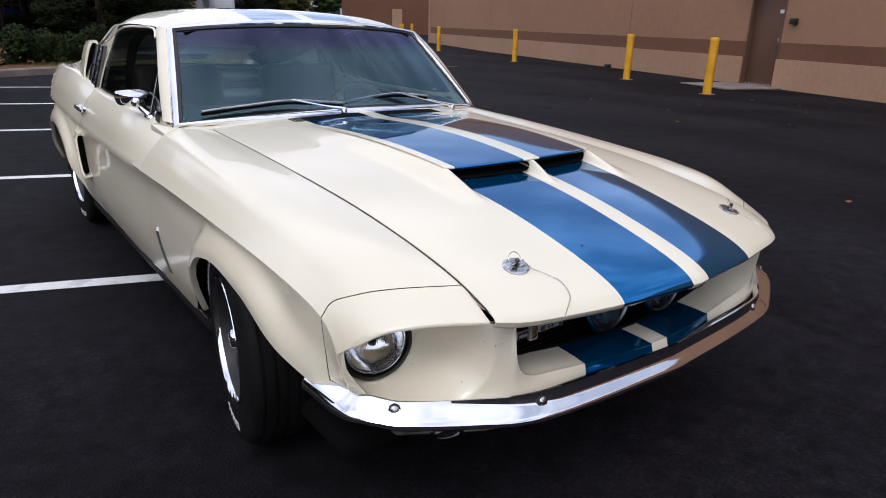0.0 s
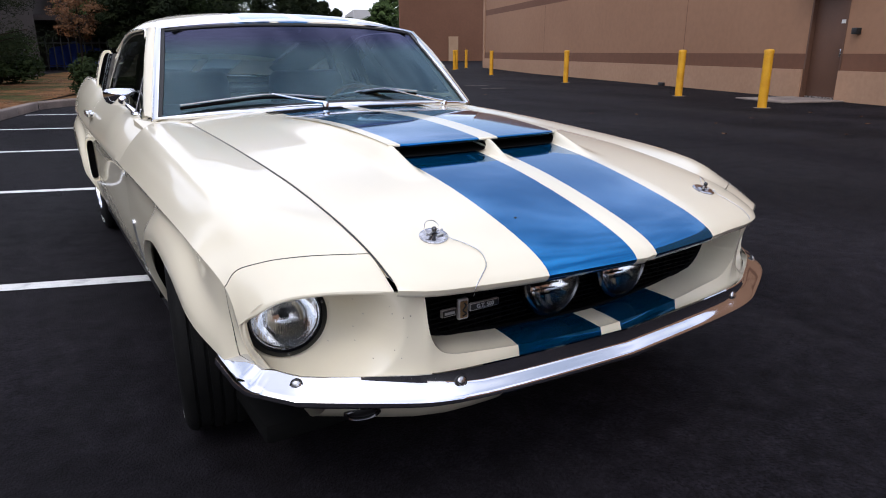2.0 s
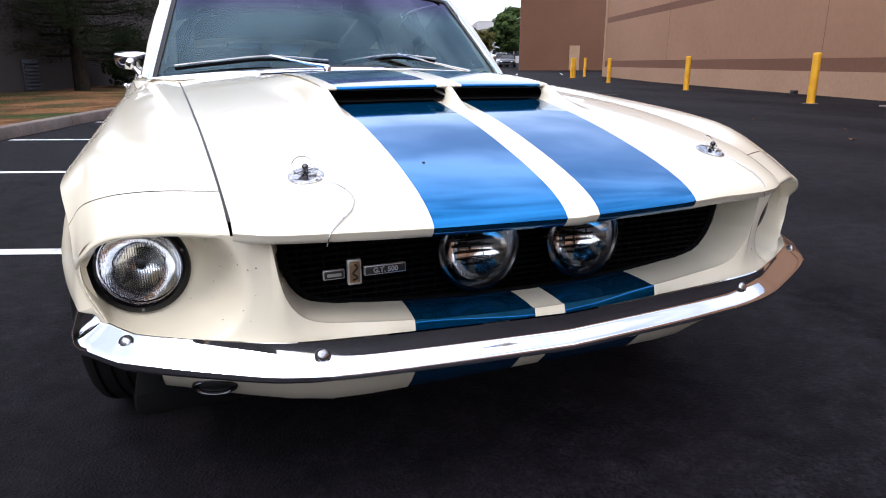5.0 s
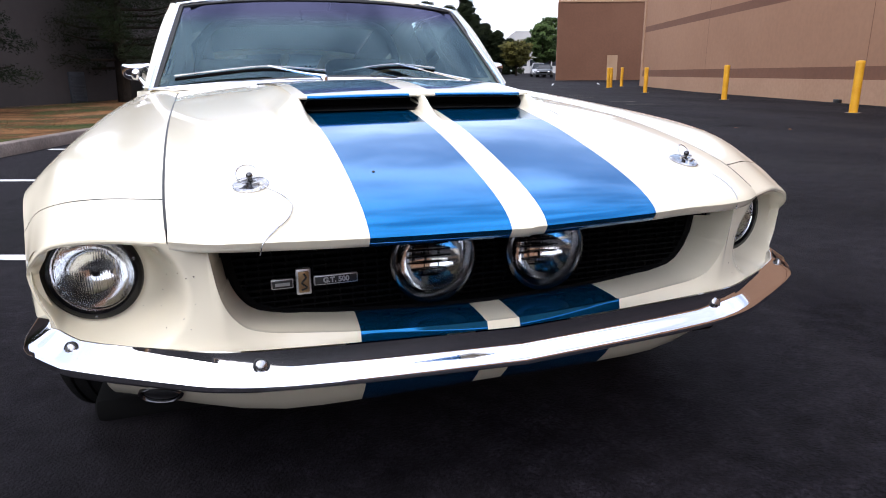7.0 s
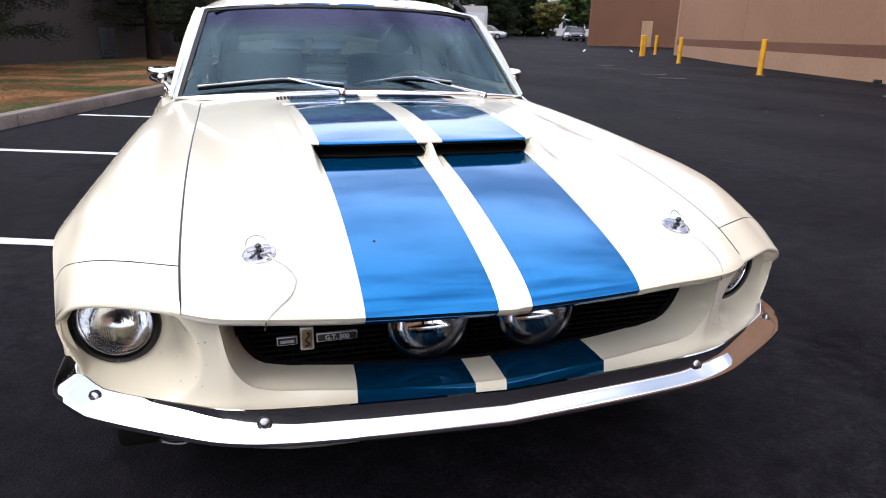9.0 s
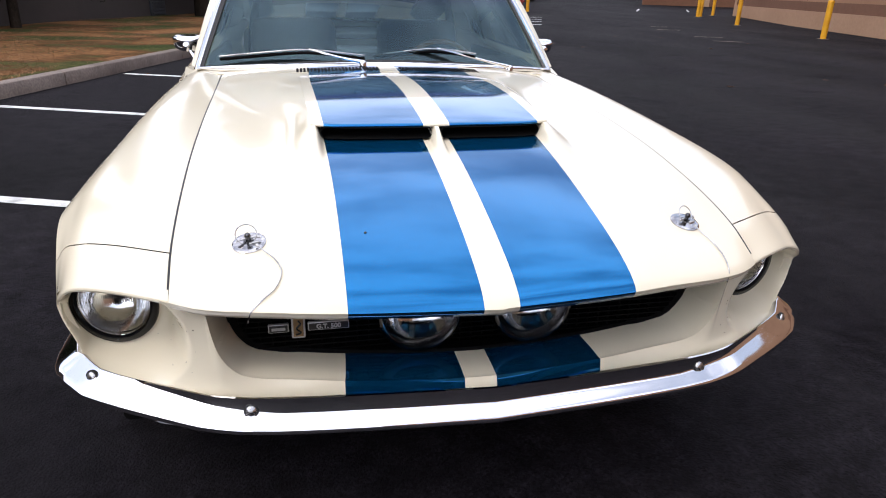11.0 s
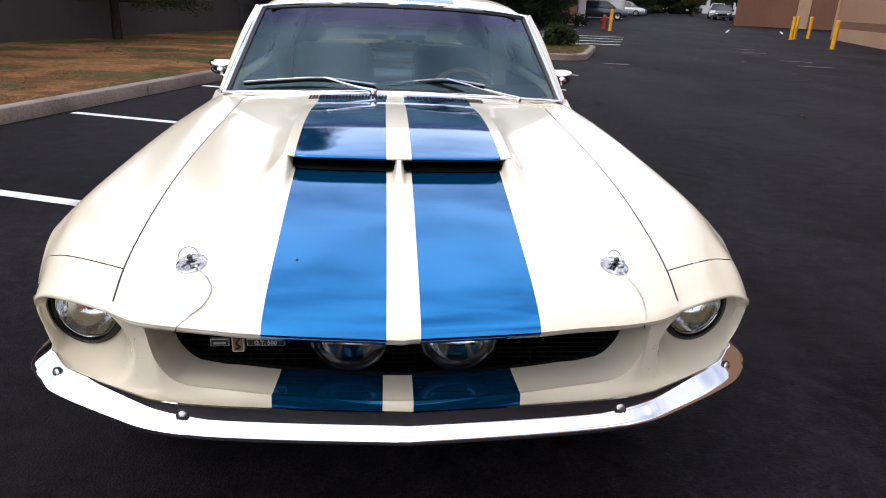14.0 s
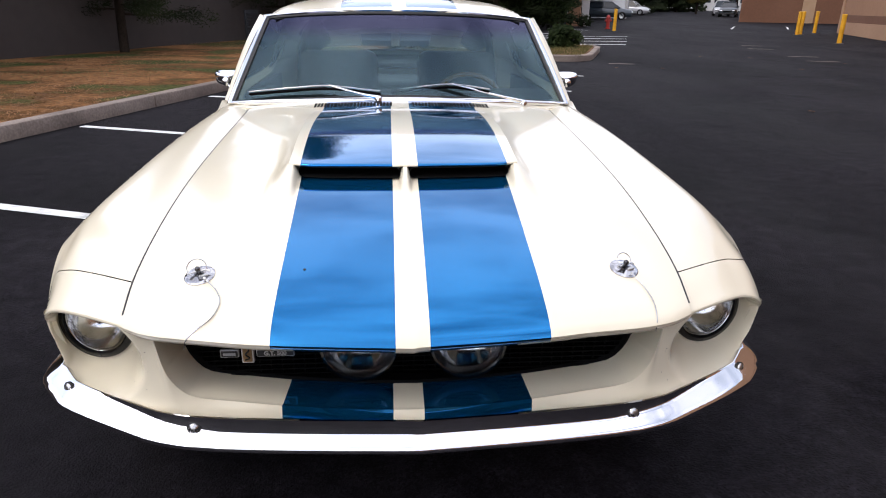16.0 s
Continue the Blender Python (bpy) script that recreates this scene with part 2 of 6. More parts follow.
worn_gloss(ASPHALT, 0.11, 0.21, 0.55)
LINE_PAINT = vary(material("line_paint", (0.7, 0.7, 0.68), 0.8), (0.42, 0.42, 0.41), (0.74, 0.74, 0.72), 9.0, fine=0.25, lo=0.25, hi=0.5)
CONCRETE = vary(material("kerb_concrete", (0.3, 0.28, 0.25), 0.9), (0.155, 0.122, 0.104), (0.275, 0.222, 0.188), 1.7, fine=0.2, bump=0.4)
SOIL = vary(material("dry_grass_soil", (0.2, 0.13, 0.06), 0.95, spec=0.1), (0.075, 0.036, 0.016), (0.16, 0.09, 0.04), 0.9, detail=8, fine=0.4, bump=0.8)
VERGE = vary(material("verge_grass", (0.2, 0.13, 0.06), 0.95, spec=0.1), (0.036, 0.048, 0.012), (0.235, 0.114, 0.048), 0.55, detail=9, fine=0.45, bump=0.8, stretch=(1, 1.3, 1), lo=0.34, hi=0.70)
for node in VERGE.node_tree.nodes:
    if node.type == "VALTORGB":
        for place, colour in ((0.43, (0.065, 0.066, 0.020, 1)), (0.48, (0.10, 0.048, 0.018, 1)), (0.55, (0.20, 0.096, 0.038, 1))):
            node.color_ramp.elements.new(place).color = colour
DRY_BLADE = vary(material("dry_grass_blades", (0.3, 0.2, 0.09), 0.8), (0.10, 0.046, 0.019), (0.31, 0.158, 0.070), 1.3, detail=8, fine=0.3)
GREEN_BLADE = vary(material("green_grass_blades", (0.07, 0.1, 0.02), 0.8), (0.050, 0.060, 0.012), (0.15, 0.125, 0.035), 2.0, fine=0.2)
BARK = vary(material("bark", (0.06, 0.045, 0.035), 0.95, spec=0.1), (0.014, 0.010, 0.008), (0.042, 0.032, 0.024), 4.0, fine=0.4, bump=1.0, stretch=(1, 1, 0.25))
NEEDLES = vary(material("pine_needles", (0.03, 0.04, 0.02), 0.9, spec=0.1), (0.006, 0.010, 0.004), (0.019, 0.025, 0.009), 0.8, fine=0.3)
LEAVES = vary(material("green_leaves", (0.04, 0.07, 0.015), 0.8, spec=0.2), (0.025, 0.045, 0.010), (0.065, 0.10, 0.025), 0.9, fine=0.3)
HEDGE_LEAF = vary(material("hedge_leaves", (0.03, 0.05, 0.012), 0.85, spec=0.12), (0.010, 0.018, 0.005), (0.030, 0.044, 0.012), 2.0, fine=0.3)
OLIVE = vary(material("olive_leaves", (0.09, 0.09, 0.02), 0.8, spec=0.2), (0.05, 0.05, 0.012), (0.13, 0.115, 0.025), 1.0, fine=0.3)
AUTUMN = vary(material("autumn_leaves", (0.2, 0.08, 0.02), 0.7), (0.10, 0.045, 0.015), (0.24, 0.10, 0.03), 1.5, fine=0.3)
TAN = vary(material("tan_wall_paint", (0.42, 0.31, 0.215), 0.85), (0.290, 0.152, 0.084), (0.327, 0.177, 0.100), 0.25, detail=7, fine=0.05, bump=0.15, bump_scale=60)
TAN_LOW = vary(material("pale_tan_wall_paint", (0.45, 0.335, 0.235), 0.85), (0.355, 0.205, 0.122), (0.395, 0.234, 0.142), 0.4, detail=7, fine=0.06, bump=0.15, bump_scale=60)
BROWN = vary(material("brown_wall_paint", (0.2, 0.125, 0.085), 0.85), (0.138, 0.059, 0.030), (0.162, 0.073, 0.039), 0.3, detail=7, fine=0.06, bump=0.15, bump_scale=60)
GREY_WALL = vary(material("grey_wall_paint", (0.14, 0.12, 0.11), 0.9), (0.034, 0.0265, 0.0245), (0.046, 0.0365, 0.033), 0.2, detail=7, fine=0.06)
VENT_GREY = vary(material("vent_grey_paint", (0.06, 0.066, 0.078), 0.6), (0.030, 0.033, 0.040), (0.042, 0.046, 0.055), 3.0)
DOOR_BROWN = vary(material("brown_door_paint", (0.17, 0.11, 0.08), 0.6), (0.105, 0.050, 0.029), (0.128, 0.062, 0.037), 1.1, fine=0.04)
DOOR_TAN = vary(material("tan_door_paint", (0.36, 0.23, 0.135), 0.6), (0.34, 0.21, 0.12), (0.39, 0.25, 0.15), 1.0)
YELLOW = vary(material("yellow_bollard_plastic", (0.72, 0.36, 0.01), 0.5), (0.66, 0.31, 0.008), (0.78, 0.40, 0.015), 3.0, fine=0.05, rough=(0.4, 0.6))
DOOR_PALE = vary(material("pale_door_paint", (0.62, 0.62, 0.64), 0.6), (0.56, 0.56, 0.58), (0.66, 0.66, 0.68), 0.8)
FAR_WHITE = vary(material("far_building_paint", (0.5, 0.48, 0.47), 0.9), (0.44, 0.42, 0.41), (0.55, 0.53, 0.52), 0.1)
RED = material("hydrant_red", (0.3, 0.02, 0.015), 0.5)
CAR_SILVER = material("far_car_silver", (0.5, 0.5, 0.52), 0.3, 0.4, coat=0.8)
CAR_DARK = material("far_car_dark", (0.03, 0.04, 0.05), 0.3, 0.2, coat=0.8)
CAR_GLASS = material("far_car_glass", (0.02, 0.025, 0.03), 0.08)


# ---- small builders ----
def mesh_of(name, bm, mats, smooth=None):
    me = bpy.data.meshes.new(name)
    bmesh.ops.recalc_face_normals(bm, faces=bm.faces[:])
    bm.to_mesh(me)
    bm.free()
    for m in (mats if isinstance(mats, (list, tuple)) else [mats]):
        me.materials.append(m)
    if smooth is not None:
        me.shade_smooth()
        if smooth < 180:
            me.set_sharp_from_angle(angle=radians(smooth))
    return me


def thing(name, bm, mats, label="", category="", group="", kind="", smooth=35, at=None):
    ob = new(name, mesh_of(name, bm, mats, smooth))
    if at is not None:
        ob.matrix_basis = at
    return tagged(ob, label, category, group, kind)


def empty(name, label, category, group="", at=None):
    ob = new(name)
    if at is not None:
        ob.matrix_basis = at
    return tagged(ob, label, category, group)


def part(name, bm, mats, parent, label="", smooth=35, kind=""):
    ob = new(name, mesh_of(name, bm, mats, smooth))
    ob.parent = parent
    return tagged(ob, label, kind=kind)


def smoothline(xs, ys):
    """A smooth monotone curve through the points (xs rising)."""
    xs, ys = np.array(xs, float), np.array(ys, float)
    h, d = np.diff(xs), np.diff(ys) / np.diff(xs)
    m = np.zeros(len(xs))
    m[0], m[-1] = d[0], d[-1]
    for i in range(1, len(xs) - 1):
        if d[i - 1] * d[i] > 0:
            a, b = 2 * h[i] + h[i - 1], h[i] + 2 * h[i - 1]
            m[i] = (a + b) / (a / d[i - 1] + b / d[i])

    def at(x):
        i = min(max(int(np.searchsorted(xs, x)) - 1, 0), len(xs) - 2)
        t = min(max((x - xs[i]) / h[i], 0.0), 1.0)
        return float(ys[i] * (1 + 2 * t) * (1 - t) ** 2 + m[i] * h[i] * t * (1 - t) ** 2 + ys[i + 1] * t * t * (3 - 2 * t) + m[i + 1] * h[i] * t * t * (t - 1))
    return at


def through_points(pts, n):
    """n + 1 points of a smooth curve through pts, at even steps of their knots."""
    pts = [Vector(p) for p in pts]
    k = np.linspace(0, 1, len(pts))
    f = [cubic(k, [p[i] for p in pts]) for i in range(3)]
    return [Vector([g(t) for g in f]) for t in np.linspace(0, 1, n + 1)]


def cubic(xs, ys):
    """A cubic through the points with Catmull slopes."""
    xs, ys = np.array(xs, float), np.array(ys, float)
    m = np.gradient(ys, xs)

    def at(x):
        i = min(max(int(np.searchsorted(xs, x)) - 1, 0), len(xs) - 2)
        h = xs[i + 1] - xs[i]
        t = (x - xs[i]) / h
        return float(ys[i] * (1 + 2 * t) * (1 - t) ** 2 + m[i] * h * t * (1 - t) ** 2 + ys[i + 1] * t * t * (3 - 2 * t) + m[i + 1] * h * t * t * (t - 1))
    return at


def step(x, a, b):
    t = min(max((x - a) / (b - a), 0.0), 1.0)
    return t * t * (3 - 2 * t)


def add_grid(bm, rows, mat=lambda i, j: 0, keep=lambda i, j: True, closed=False):
    """Faces between rows of points (all rows alike in length)."""
    vs = [[bm.verts.new(p) for p in row] for row in rows]
    for i in range(len(rows) - 1):
        n = len(rows[i])
        for j in range(n if closed else n - 1):
            if keep(i, j):
                try:
                    bm.faces.new((vs[i][j], vs[i][(j + 1) % n], vs[i + 1][(j + 1) % n], vs[i + 1][j])).material_index = mat(i, j)
                except ValueError:
                    pass
    bmesh.ops.remove_doubles(bm, verts=bm.verts[:], dist=1e-6)
    return bm


def sheet(rows, **k):
    return add_grid(bmesh.new(), rows, **k)


def box(bm, lo, hi, bevel=0.0, segments=2, m=None, mat=0):
    v = [bm.verts.new((x, y, z)) for x in (lo[0], hi[0]) for y in (lo[1], hi[1]) for z in (lo[2], hi[2])]
    fs = [bm.faces.new([v[i] for i in q]) for q in ((0, 1, 3, 2), (4, 6, 7, 5), (0, 4, 5, 1), (2, 3, 7, 6), (0, 2, 6, 4), (1, 5, 7, 3))]
    for f in fs:
        f.material_index = mat
    if bevel:
        r = bmesh.ops.bevel(bm, geom=list({e for f in fs for e in f.edges}), offset=bevel, segments=segments, affect="EDGES", profile=0.5)
        v = list({w for f in r["faces"] for w in f.verts} | {w for w in v if w.is_valid})
    if m is not None:
        bmesh.ops.transform(bm, matrix=m, verts=v)
    return bm


def lathe(bm, profile, n=32, m=None, mat=0, close=False):
    """Turns (radius, height) points round z; m places it."""
    m = m or Matrix()
    rings = []
    for r, h in profile:
        rings.append([bm.verts.new(m @ Vector((r * math.cos(2 * math.pi * i / n), r * math.sin(2 * math.pi * i / n), h))) for i in range(n)] if r > 1e-6 else [bm.verts.new(m @ Vector((0, 0, h)))])
    for a, b in zip(rings, rings[1:]):
        for i in range(n):
            j = (i + 1) % n
            q = (a[i], a[j], b[j], b[i]) if len(a) > 1 and len(b) > 1 else ((a[0], b[j], b[i]) if len(b) > 1 else (a[i], a[j], b[0]))
            bm.faces.new(q).material_index = mat
    return bm


def tube(bm, pts, radius, n=8, mat=0, caps=True):
    """A round bar along pts; radius a number or one for each point."""
    pts = [Vector(p) for p in pts]
    rad = radius if isinstance(radius, (list, tuple)) else [radius] * len(pts)
    side, rings = None, []
    for i, p in enumerate(pts):
        d = (pts[min(i + 1, len(pts) - 1)] - pts[max(i - 1, 0)]).normalized()
        side = d.orthogonal().normalized() if side is None else (side - d * side.dot(d)).normalized()
        up = d.cross(side)
        rings.append([bm.verts.new(p + rad[i] * (math.cos(2 * math.pi * k / n) * side + math.sin(2 * math.pi * k / n) * up)) for k in range(n)])
    for a, b in zip(rings, rings[1:]):
        for k in range(n):
            bm.faces.new((a[k], a[(k + 1) % n], b[(k + 1) % n], b[k])).material_index = mat
    if caps:
        bm.faces.new(rings[0]).material_index = mat
        bm.faces.new(rings[-1]).material_index = mat
    return bm


def mirrored(rows):
    return [[Vector((-p[0], p[1], p[2])) for p in row] for row in rows]


# ---- the lot: a runs across it, b along the wall ----
def lot(a, b, z=0.0):
    return Vector((0.9394 * a + 0.343 * b, -0.343 * a + 0.9394 * b, z))


LOT = Matrix(((0.9394, 0.343, 0, 0), (-0.343, 0.9394, 0, 0), (0, 0, 1, 0), (0, 0, 0, 1)))


def rise(b):
    return 0.009 * max(0.0, b - 30.0) if b < 180 else 1.35


def kerb_a(b):
    """The kerb runs at a slight angle to the lot."""
    return -4.72 - 0.063 * min(max(b, -20.0), 14.0)


def lot_box(bm, a0, a1, b0, b1, z0, z1, bevel=0.0, mat=0):
    return box(bm, (a0, b0, z0), (a1, b1, z1), bevel, 2, LOT, mat)


# ---- ground ----
def build_ground():
    bm = bmesh.new()
    bs = [-3000, -400, -60, -15, 0, 15, 30, 45, 60, 80, 100, 140, 180, 600, 3000]
    add_grid(bm, [[lot(a, b, rise(b)) for a in (-3000, -300, -60, -20, -5.3, 0, 6, 12, 25, 60, 300, 3000)] for b in bs])
    thing("ground", bm, ASPHALT, "dark worn asphalt of a parking lot", "ground", kind="structure")


def build_lines():
    for k in range(5):
        b = 1.18 + 2.50 * k
        bm = bmesh.new()
        n = 16
        rows = [[lot(kerb_a(b) + 0.10 + (-0.30 - kerb_a(b)) * i / n, b + s * (0.05 + 0.004 * noise.noise(Vector((i * 1.7, k * 3.1 + s, 0)))), 0.004) for s in (-1, 1)] for i in range(n + 1)]
        add_grid(bm, rows)
        thing("parking_line", bm, LINE_PAINT, "worn white painted parking stall line on asphalt", "line", "parking lines", smooth=None)
    for a, b, w in ((0.43, 14.5, 0.58), (4.78, 24.8, 0.67), (4.77, 22.75, 0.80), (5.34, 19.3, 0.82), (5.43, 17.55, 0.80)):
        bm = bmesh.new()
        add_grid(bm, [[lot(a - w / 2 + w * i / 6, b + s * (0.06 + 0.02 * noise.noise(Vector((i, a, s)))), 0.004) for s in (-1, 1)] for i in range(7)])
        thing("faded_mark", bm, CONCRETE, "faded pale paint mark on asphalt", "mark", "faded ground marks", smooth=None)
    for k in range(7):
        bm = bmesh.new()
        add_grid(bm, [[lot(-3.6 + 4.0 * i, 22.0 + 2.3 * k + s * 0.12 + 1.2 * i, rise(22.0 + 2.3 * k) + 0.004) for s in (-1, 1)] for i in (0, 1)])
        thing("hatch_line", bm, LINE_PAINT, "white painted hatch stripe on asphalt", "line", "hatch stripes", smooth=None)
    for a, b in ((6.2, 42.0), (9.6, 43.5)):
        bm = bmesh.new()
        add_grid(bm, [[lot(a + 0.75 * i + s * 0.05, b + 4.6 * i, rise(b + 4.6 * i) + 0.006) for s in (-1, 1)] for i in (0, 1)])
        thing("stall_line", bm, LINE_PAINT, "white painted stall line by the brown wall", "line", "far stall lines", smooth=None)


build_ground()
build_lines()


# ---- the muscle car ----
CAR = empty("car", "cream fastback muscle car with twin blue stripes, parked on asphalt", "car")
STRIPE_IN, STRIPE_OUT = 0.033, 0.272
STRIPE_MID = -0.009


def is_blue(x):
    return STRIPE_IN < abs(x) < STRIPE_OUT


def lay(x, y):
    """Where a stripe line of the bonnet lies: the pair sits a little off the middle and widens to the rear."""
    ax = abs(x)
    wide = 0.028 * step(y, -0.7, 0.45) * min(ax / STRIPE_OUT, 1.0) * (1 - step(ax, 0.30, 0.46))
    return x + math.copysign(wide, x) + STRIPE_MID * (1 - step(ax, 0.33, 0.47))


lip_y = smoothline([0, 0.031, 0.272, 0.40, 0.50, 0.545, 0.592], [-0.925, -0.922, -0.897, -0.872, -0.848, -0.831, -0.800])
seam_x = smoothline([-0.778, -0.70, -0.55, -0.3, 0.1, 0.5, 0.82], [0.592, 0.597, 0.603, 0.611, 0.621, 0.628, 0.634])
hood_mid = smoothline([0, 0.004, 0.012, 0.05, 0.12, 0.20, 0.42, 0.65, 0.92, 1.30, 1.75], [0.640, 0.6465, 0.6545, 0.676, 0.701, 0.724, 0.775, 0.810, 0.836, 0.860, 0.874])
hood_side = smoothline([0, 0.004, 0.012, 0.05, 0.11, 0.31, 0.61, 1.0, 1.65], [0.635, 0.641, 0.6475, 0.666, 0.690, 0.735, 0.775, 0.803, 0.836])


def hood_z(x, y):
    ax = min(abs(x), 0.64)
    xs = seam_x(max(y, -0.778))
    d = y - lip_y(min(ax, 0.592) if y < -0.7 else min(ax * 0.592 / max(xs, 0.1), 0.592))
    u = min(ax / xs, 1.05)
    return hood_mid(max(d, 0)) + (hood_side(max(d, 0)) - hood_mid(max(d, 0))) * u ** 2.4


def hood_rear(x):
    return 0.60 + 0.20 * (abs(x) / 0.62) ** 2.5



scoop_front = smoothline([0, 0.014, 0.05, 0.24, 0.275, 0.31], [-0.300, -0.300, -0.298, -0.278, -0.266, -0.250])
scoop_high = smoothline([-0.32, -0.24, 0.0, 0.25, 0.45, 0.56], [0.038, 0.040, 0.037, 0.024, 0.008, -0.001])


def bulge(x, y):
    """The soft flanks and the middle rib that carry the scoop."""
    ax = abs(x)
    side = step(ax, 0.280, 0.302) * (1 - step(ax, 0.304, 0.37 + 0.06 * step(y, -0.15, 0.25))) * step(y, -0.46, -0.225)
    mid = (1 - step(ax, 0.006, 0.017)) * step(y, -0.42, -0.275)
    return scoop_high(max(y, -0.32)) * (side + mid) if y < 0.56 else 0.0


def build_hood():
    cols = sorted({0.0, 0.005, 0.010, 0.014, 0.018, 0.022, 0.026, STRIPE_IN, 0.06, 0.10, 0.15, 0.20, 0.24, 0.262, 0.267, STRIPE_OUT, 0.277, 0.282, 0.287, 0.292, 0.297, 0.303, 0.310, 0.318, 0.332, 0.346, 0.36, 0.375, 0.39, 0.405, 0.42, 0.435, 0.45, 0.47, 0.50})
    rows = []
    vs = [0, 0.004, 0.010, 0.02, 0.035, 0.055, 0.08, 0.11, 0.15, 0.2, 0.25] + list(np.linspace(0.28, 0.48, 24)) + [0.51, 0.54, 0.6, 0.66, 0.72, 0.78, 0.84, 0.9, 0.95, 1.0]
    half = [(x, None) for x in cols] + [(0.5, f) for f in (0.25, 0.5, 0.75, 1.0)]

    def point(c, v, s=1):
        x, f = c
        xf = x if f is None else 0.5 + 0.092 * f
        y0 = lip_y(xf)
        y = y0 + (hood_rear(x if f is None else 0.5 + 0.125 * f) - y0) * v
        if f is not None:
            x = 0.5 + (seam_x(y) - 0.0016 - 0.5) * f
        x = lay(s * x, y)
        return Vector((x, y, hood_z(x, y) + bulge(x - STRIPE_MID, y)))
    whole = [(s, c) for s, part_cols in ((-1, list(reversed(half))[:-1]), (1, half)) for c in part_cols]
    for k in (3, 2, 1):
        row = []
        for s, c in whole:
            p = point(c, 0, s)
            row.append(p + Vector((0, (0.004, 0.012, 0.06)[k - 1], (-0.008, -0.017, -0.020)[k - 1])))
        rows.append(row)
    rows += [[point(c, v, s) for s, c in whole] for v in vs]
    rows.append([point(c, 1.0, s) + Vector((0, 0.0, -0.03)) for s, c in whole])
    flank = lambda p: p + Vector((0, 0.002, -0.002 - 0.028 * step(p.y, -0.79, -0.70) * step(p.z, 0.63, 0.66)))
    full = [[flank(row[0])] + row + [flank(row[-1])] for row in rows]
    cols = [0.7 * whole[0][0]] + [s * (c[0] + 0.01 * (c[1] or 0)) for s, c in whole] + [0.7]
    mids = [(a + b) / 2 for a, b in zip(cols, cols[1:])]
    hood = part("hood", sheet(full, mat=lambda i, j: 1 if is_blue(mids[j]) else 0), [CREAM, BLUE], CAR, "cream bonnet with two blue racing stripes", smooth=50)
    # scoop: thin shell over two forward mouths, carried by the raised flanks and the middle rib of the bonnet
    rows, xs = [], sorted({0.0, 0.012, 0.022, STRIPE_IN, 0.07, 0.12, 0.17, 0.22, 0.25, STRIPE_OUT, 0.280, 0.292, 0.303})
    xs = [-x for x in reversed(xs[1:])] + xs

    def roof(x, y):
        x = lay(x, y) if abs(x) < 0.29 else x + STRIPE_MID + math.copysign(0.028 * step(y, -0.7, 0.45) * (1 - step(0.31 - abs(x), 0.02, 0.03)), x)
        return Vector((x, y, hood_z(x, y) + scoop_high(y) + 0.0014))
    for back, down in ((0.15, 0.014), (0.05, 0.010), (0.012, 0.0085), (0.004, 0.0075), (0.0005, 0.005), (0.0, 0.0025)):
        rows.append([roof(x, scoop_front(abs(x))) + Vector((0, back, hood_z(x, scoop_front(abs(x)) + back) - hood_z(x, scoop_front(abs(x))) - down)) for x in xs])
    for v in (0.003, 0.012, 0.03, 0.06, 0.1, 0.16, 0.24, 0.32, 0.4, 0.5, 0.6, 0.7, 0.8, 0.9, 1.0):
        rows.append([roof(x, scoop_front(abs(x)) + (0.56 - scoop_front(abs(x))) * v) for x in xs])
    mids2 = [(a + b) / 2 for a, b in zip(xs, xs[1:])]
    part("hood_scoop", sheet(rows, mat=lambda i, j: 1 if is_blue(mids2[j]) else 0), [CREAM, BLUE], hood, "raised twin scoop", smooth=60)
    bm = bmesh.new()
    for s in (-1, 1):
        # a round-ended tunnel running back under the shell
        lo_x, hi_x, r, up = 0.0115, 0.287, 0.0135, 0.0188
        outline = [(hi_x - r + r * math.cos(q), r * math.sin(q)) for q in np.linspace(-1.5708, 1.5708, 11)]
        outline += [(hi_x - r - (hi_x - lo_x - 2 * r) * f, r) for f in (0.2, 0.4, 0.6, 0.8)]
        outline += [(lo_x + r - r * math.cos(q), r * math.sin(q)) for q in np.linspace(1.5708, -1.5708, 11)]
        outline += [(lo_x + r + (hi_x - lo_x - 2 * r) * f, -r) for f in (0.2, 0.4, 0.6, 0.8)]
        outline.append(outline[0])
        rows = [[Vector((s * x + STRIPE_MID, scoop_front(x) + d, hood_z(x, scoop_front(x) + d) + up + z * k)) for x, z in outline] for d, k in ((0.014, 1.14), (-0.001, 1.06), (-0.003, 1.0), (0.0, 0.94), (0.07, 0.88), (0.075, 0.1), (0.075, 0.0))]
        add_grid(bm, rows)
    part("scoop_mouth", bm, DARK_INSIDE, hood, "black scoop mouths", smooth=None)
    # black strip in the gap between bonnet and wing, standing in for its shade
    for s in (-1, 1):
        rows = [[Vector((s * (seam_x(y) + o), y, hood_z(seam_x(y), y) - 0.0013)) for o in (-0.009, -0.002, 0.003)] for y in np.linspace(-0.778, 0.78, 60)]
        part("gap_shade", sheet(rows), GASKET_AND_GAP, hood, "black strip standing in for the shade in the bonnet gap", smooth=60)
    return hood


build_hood()

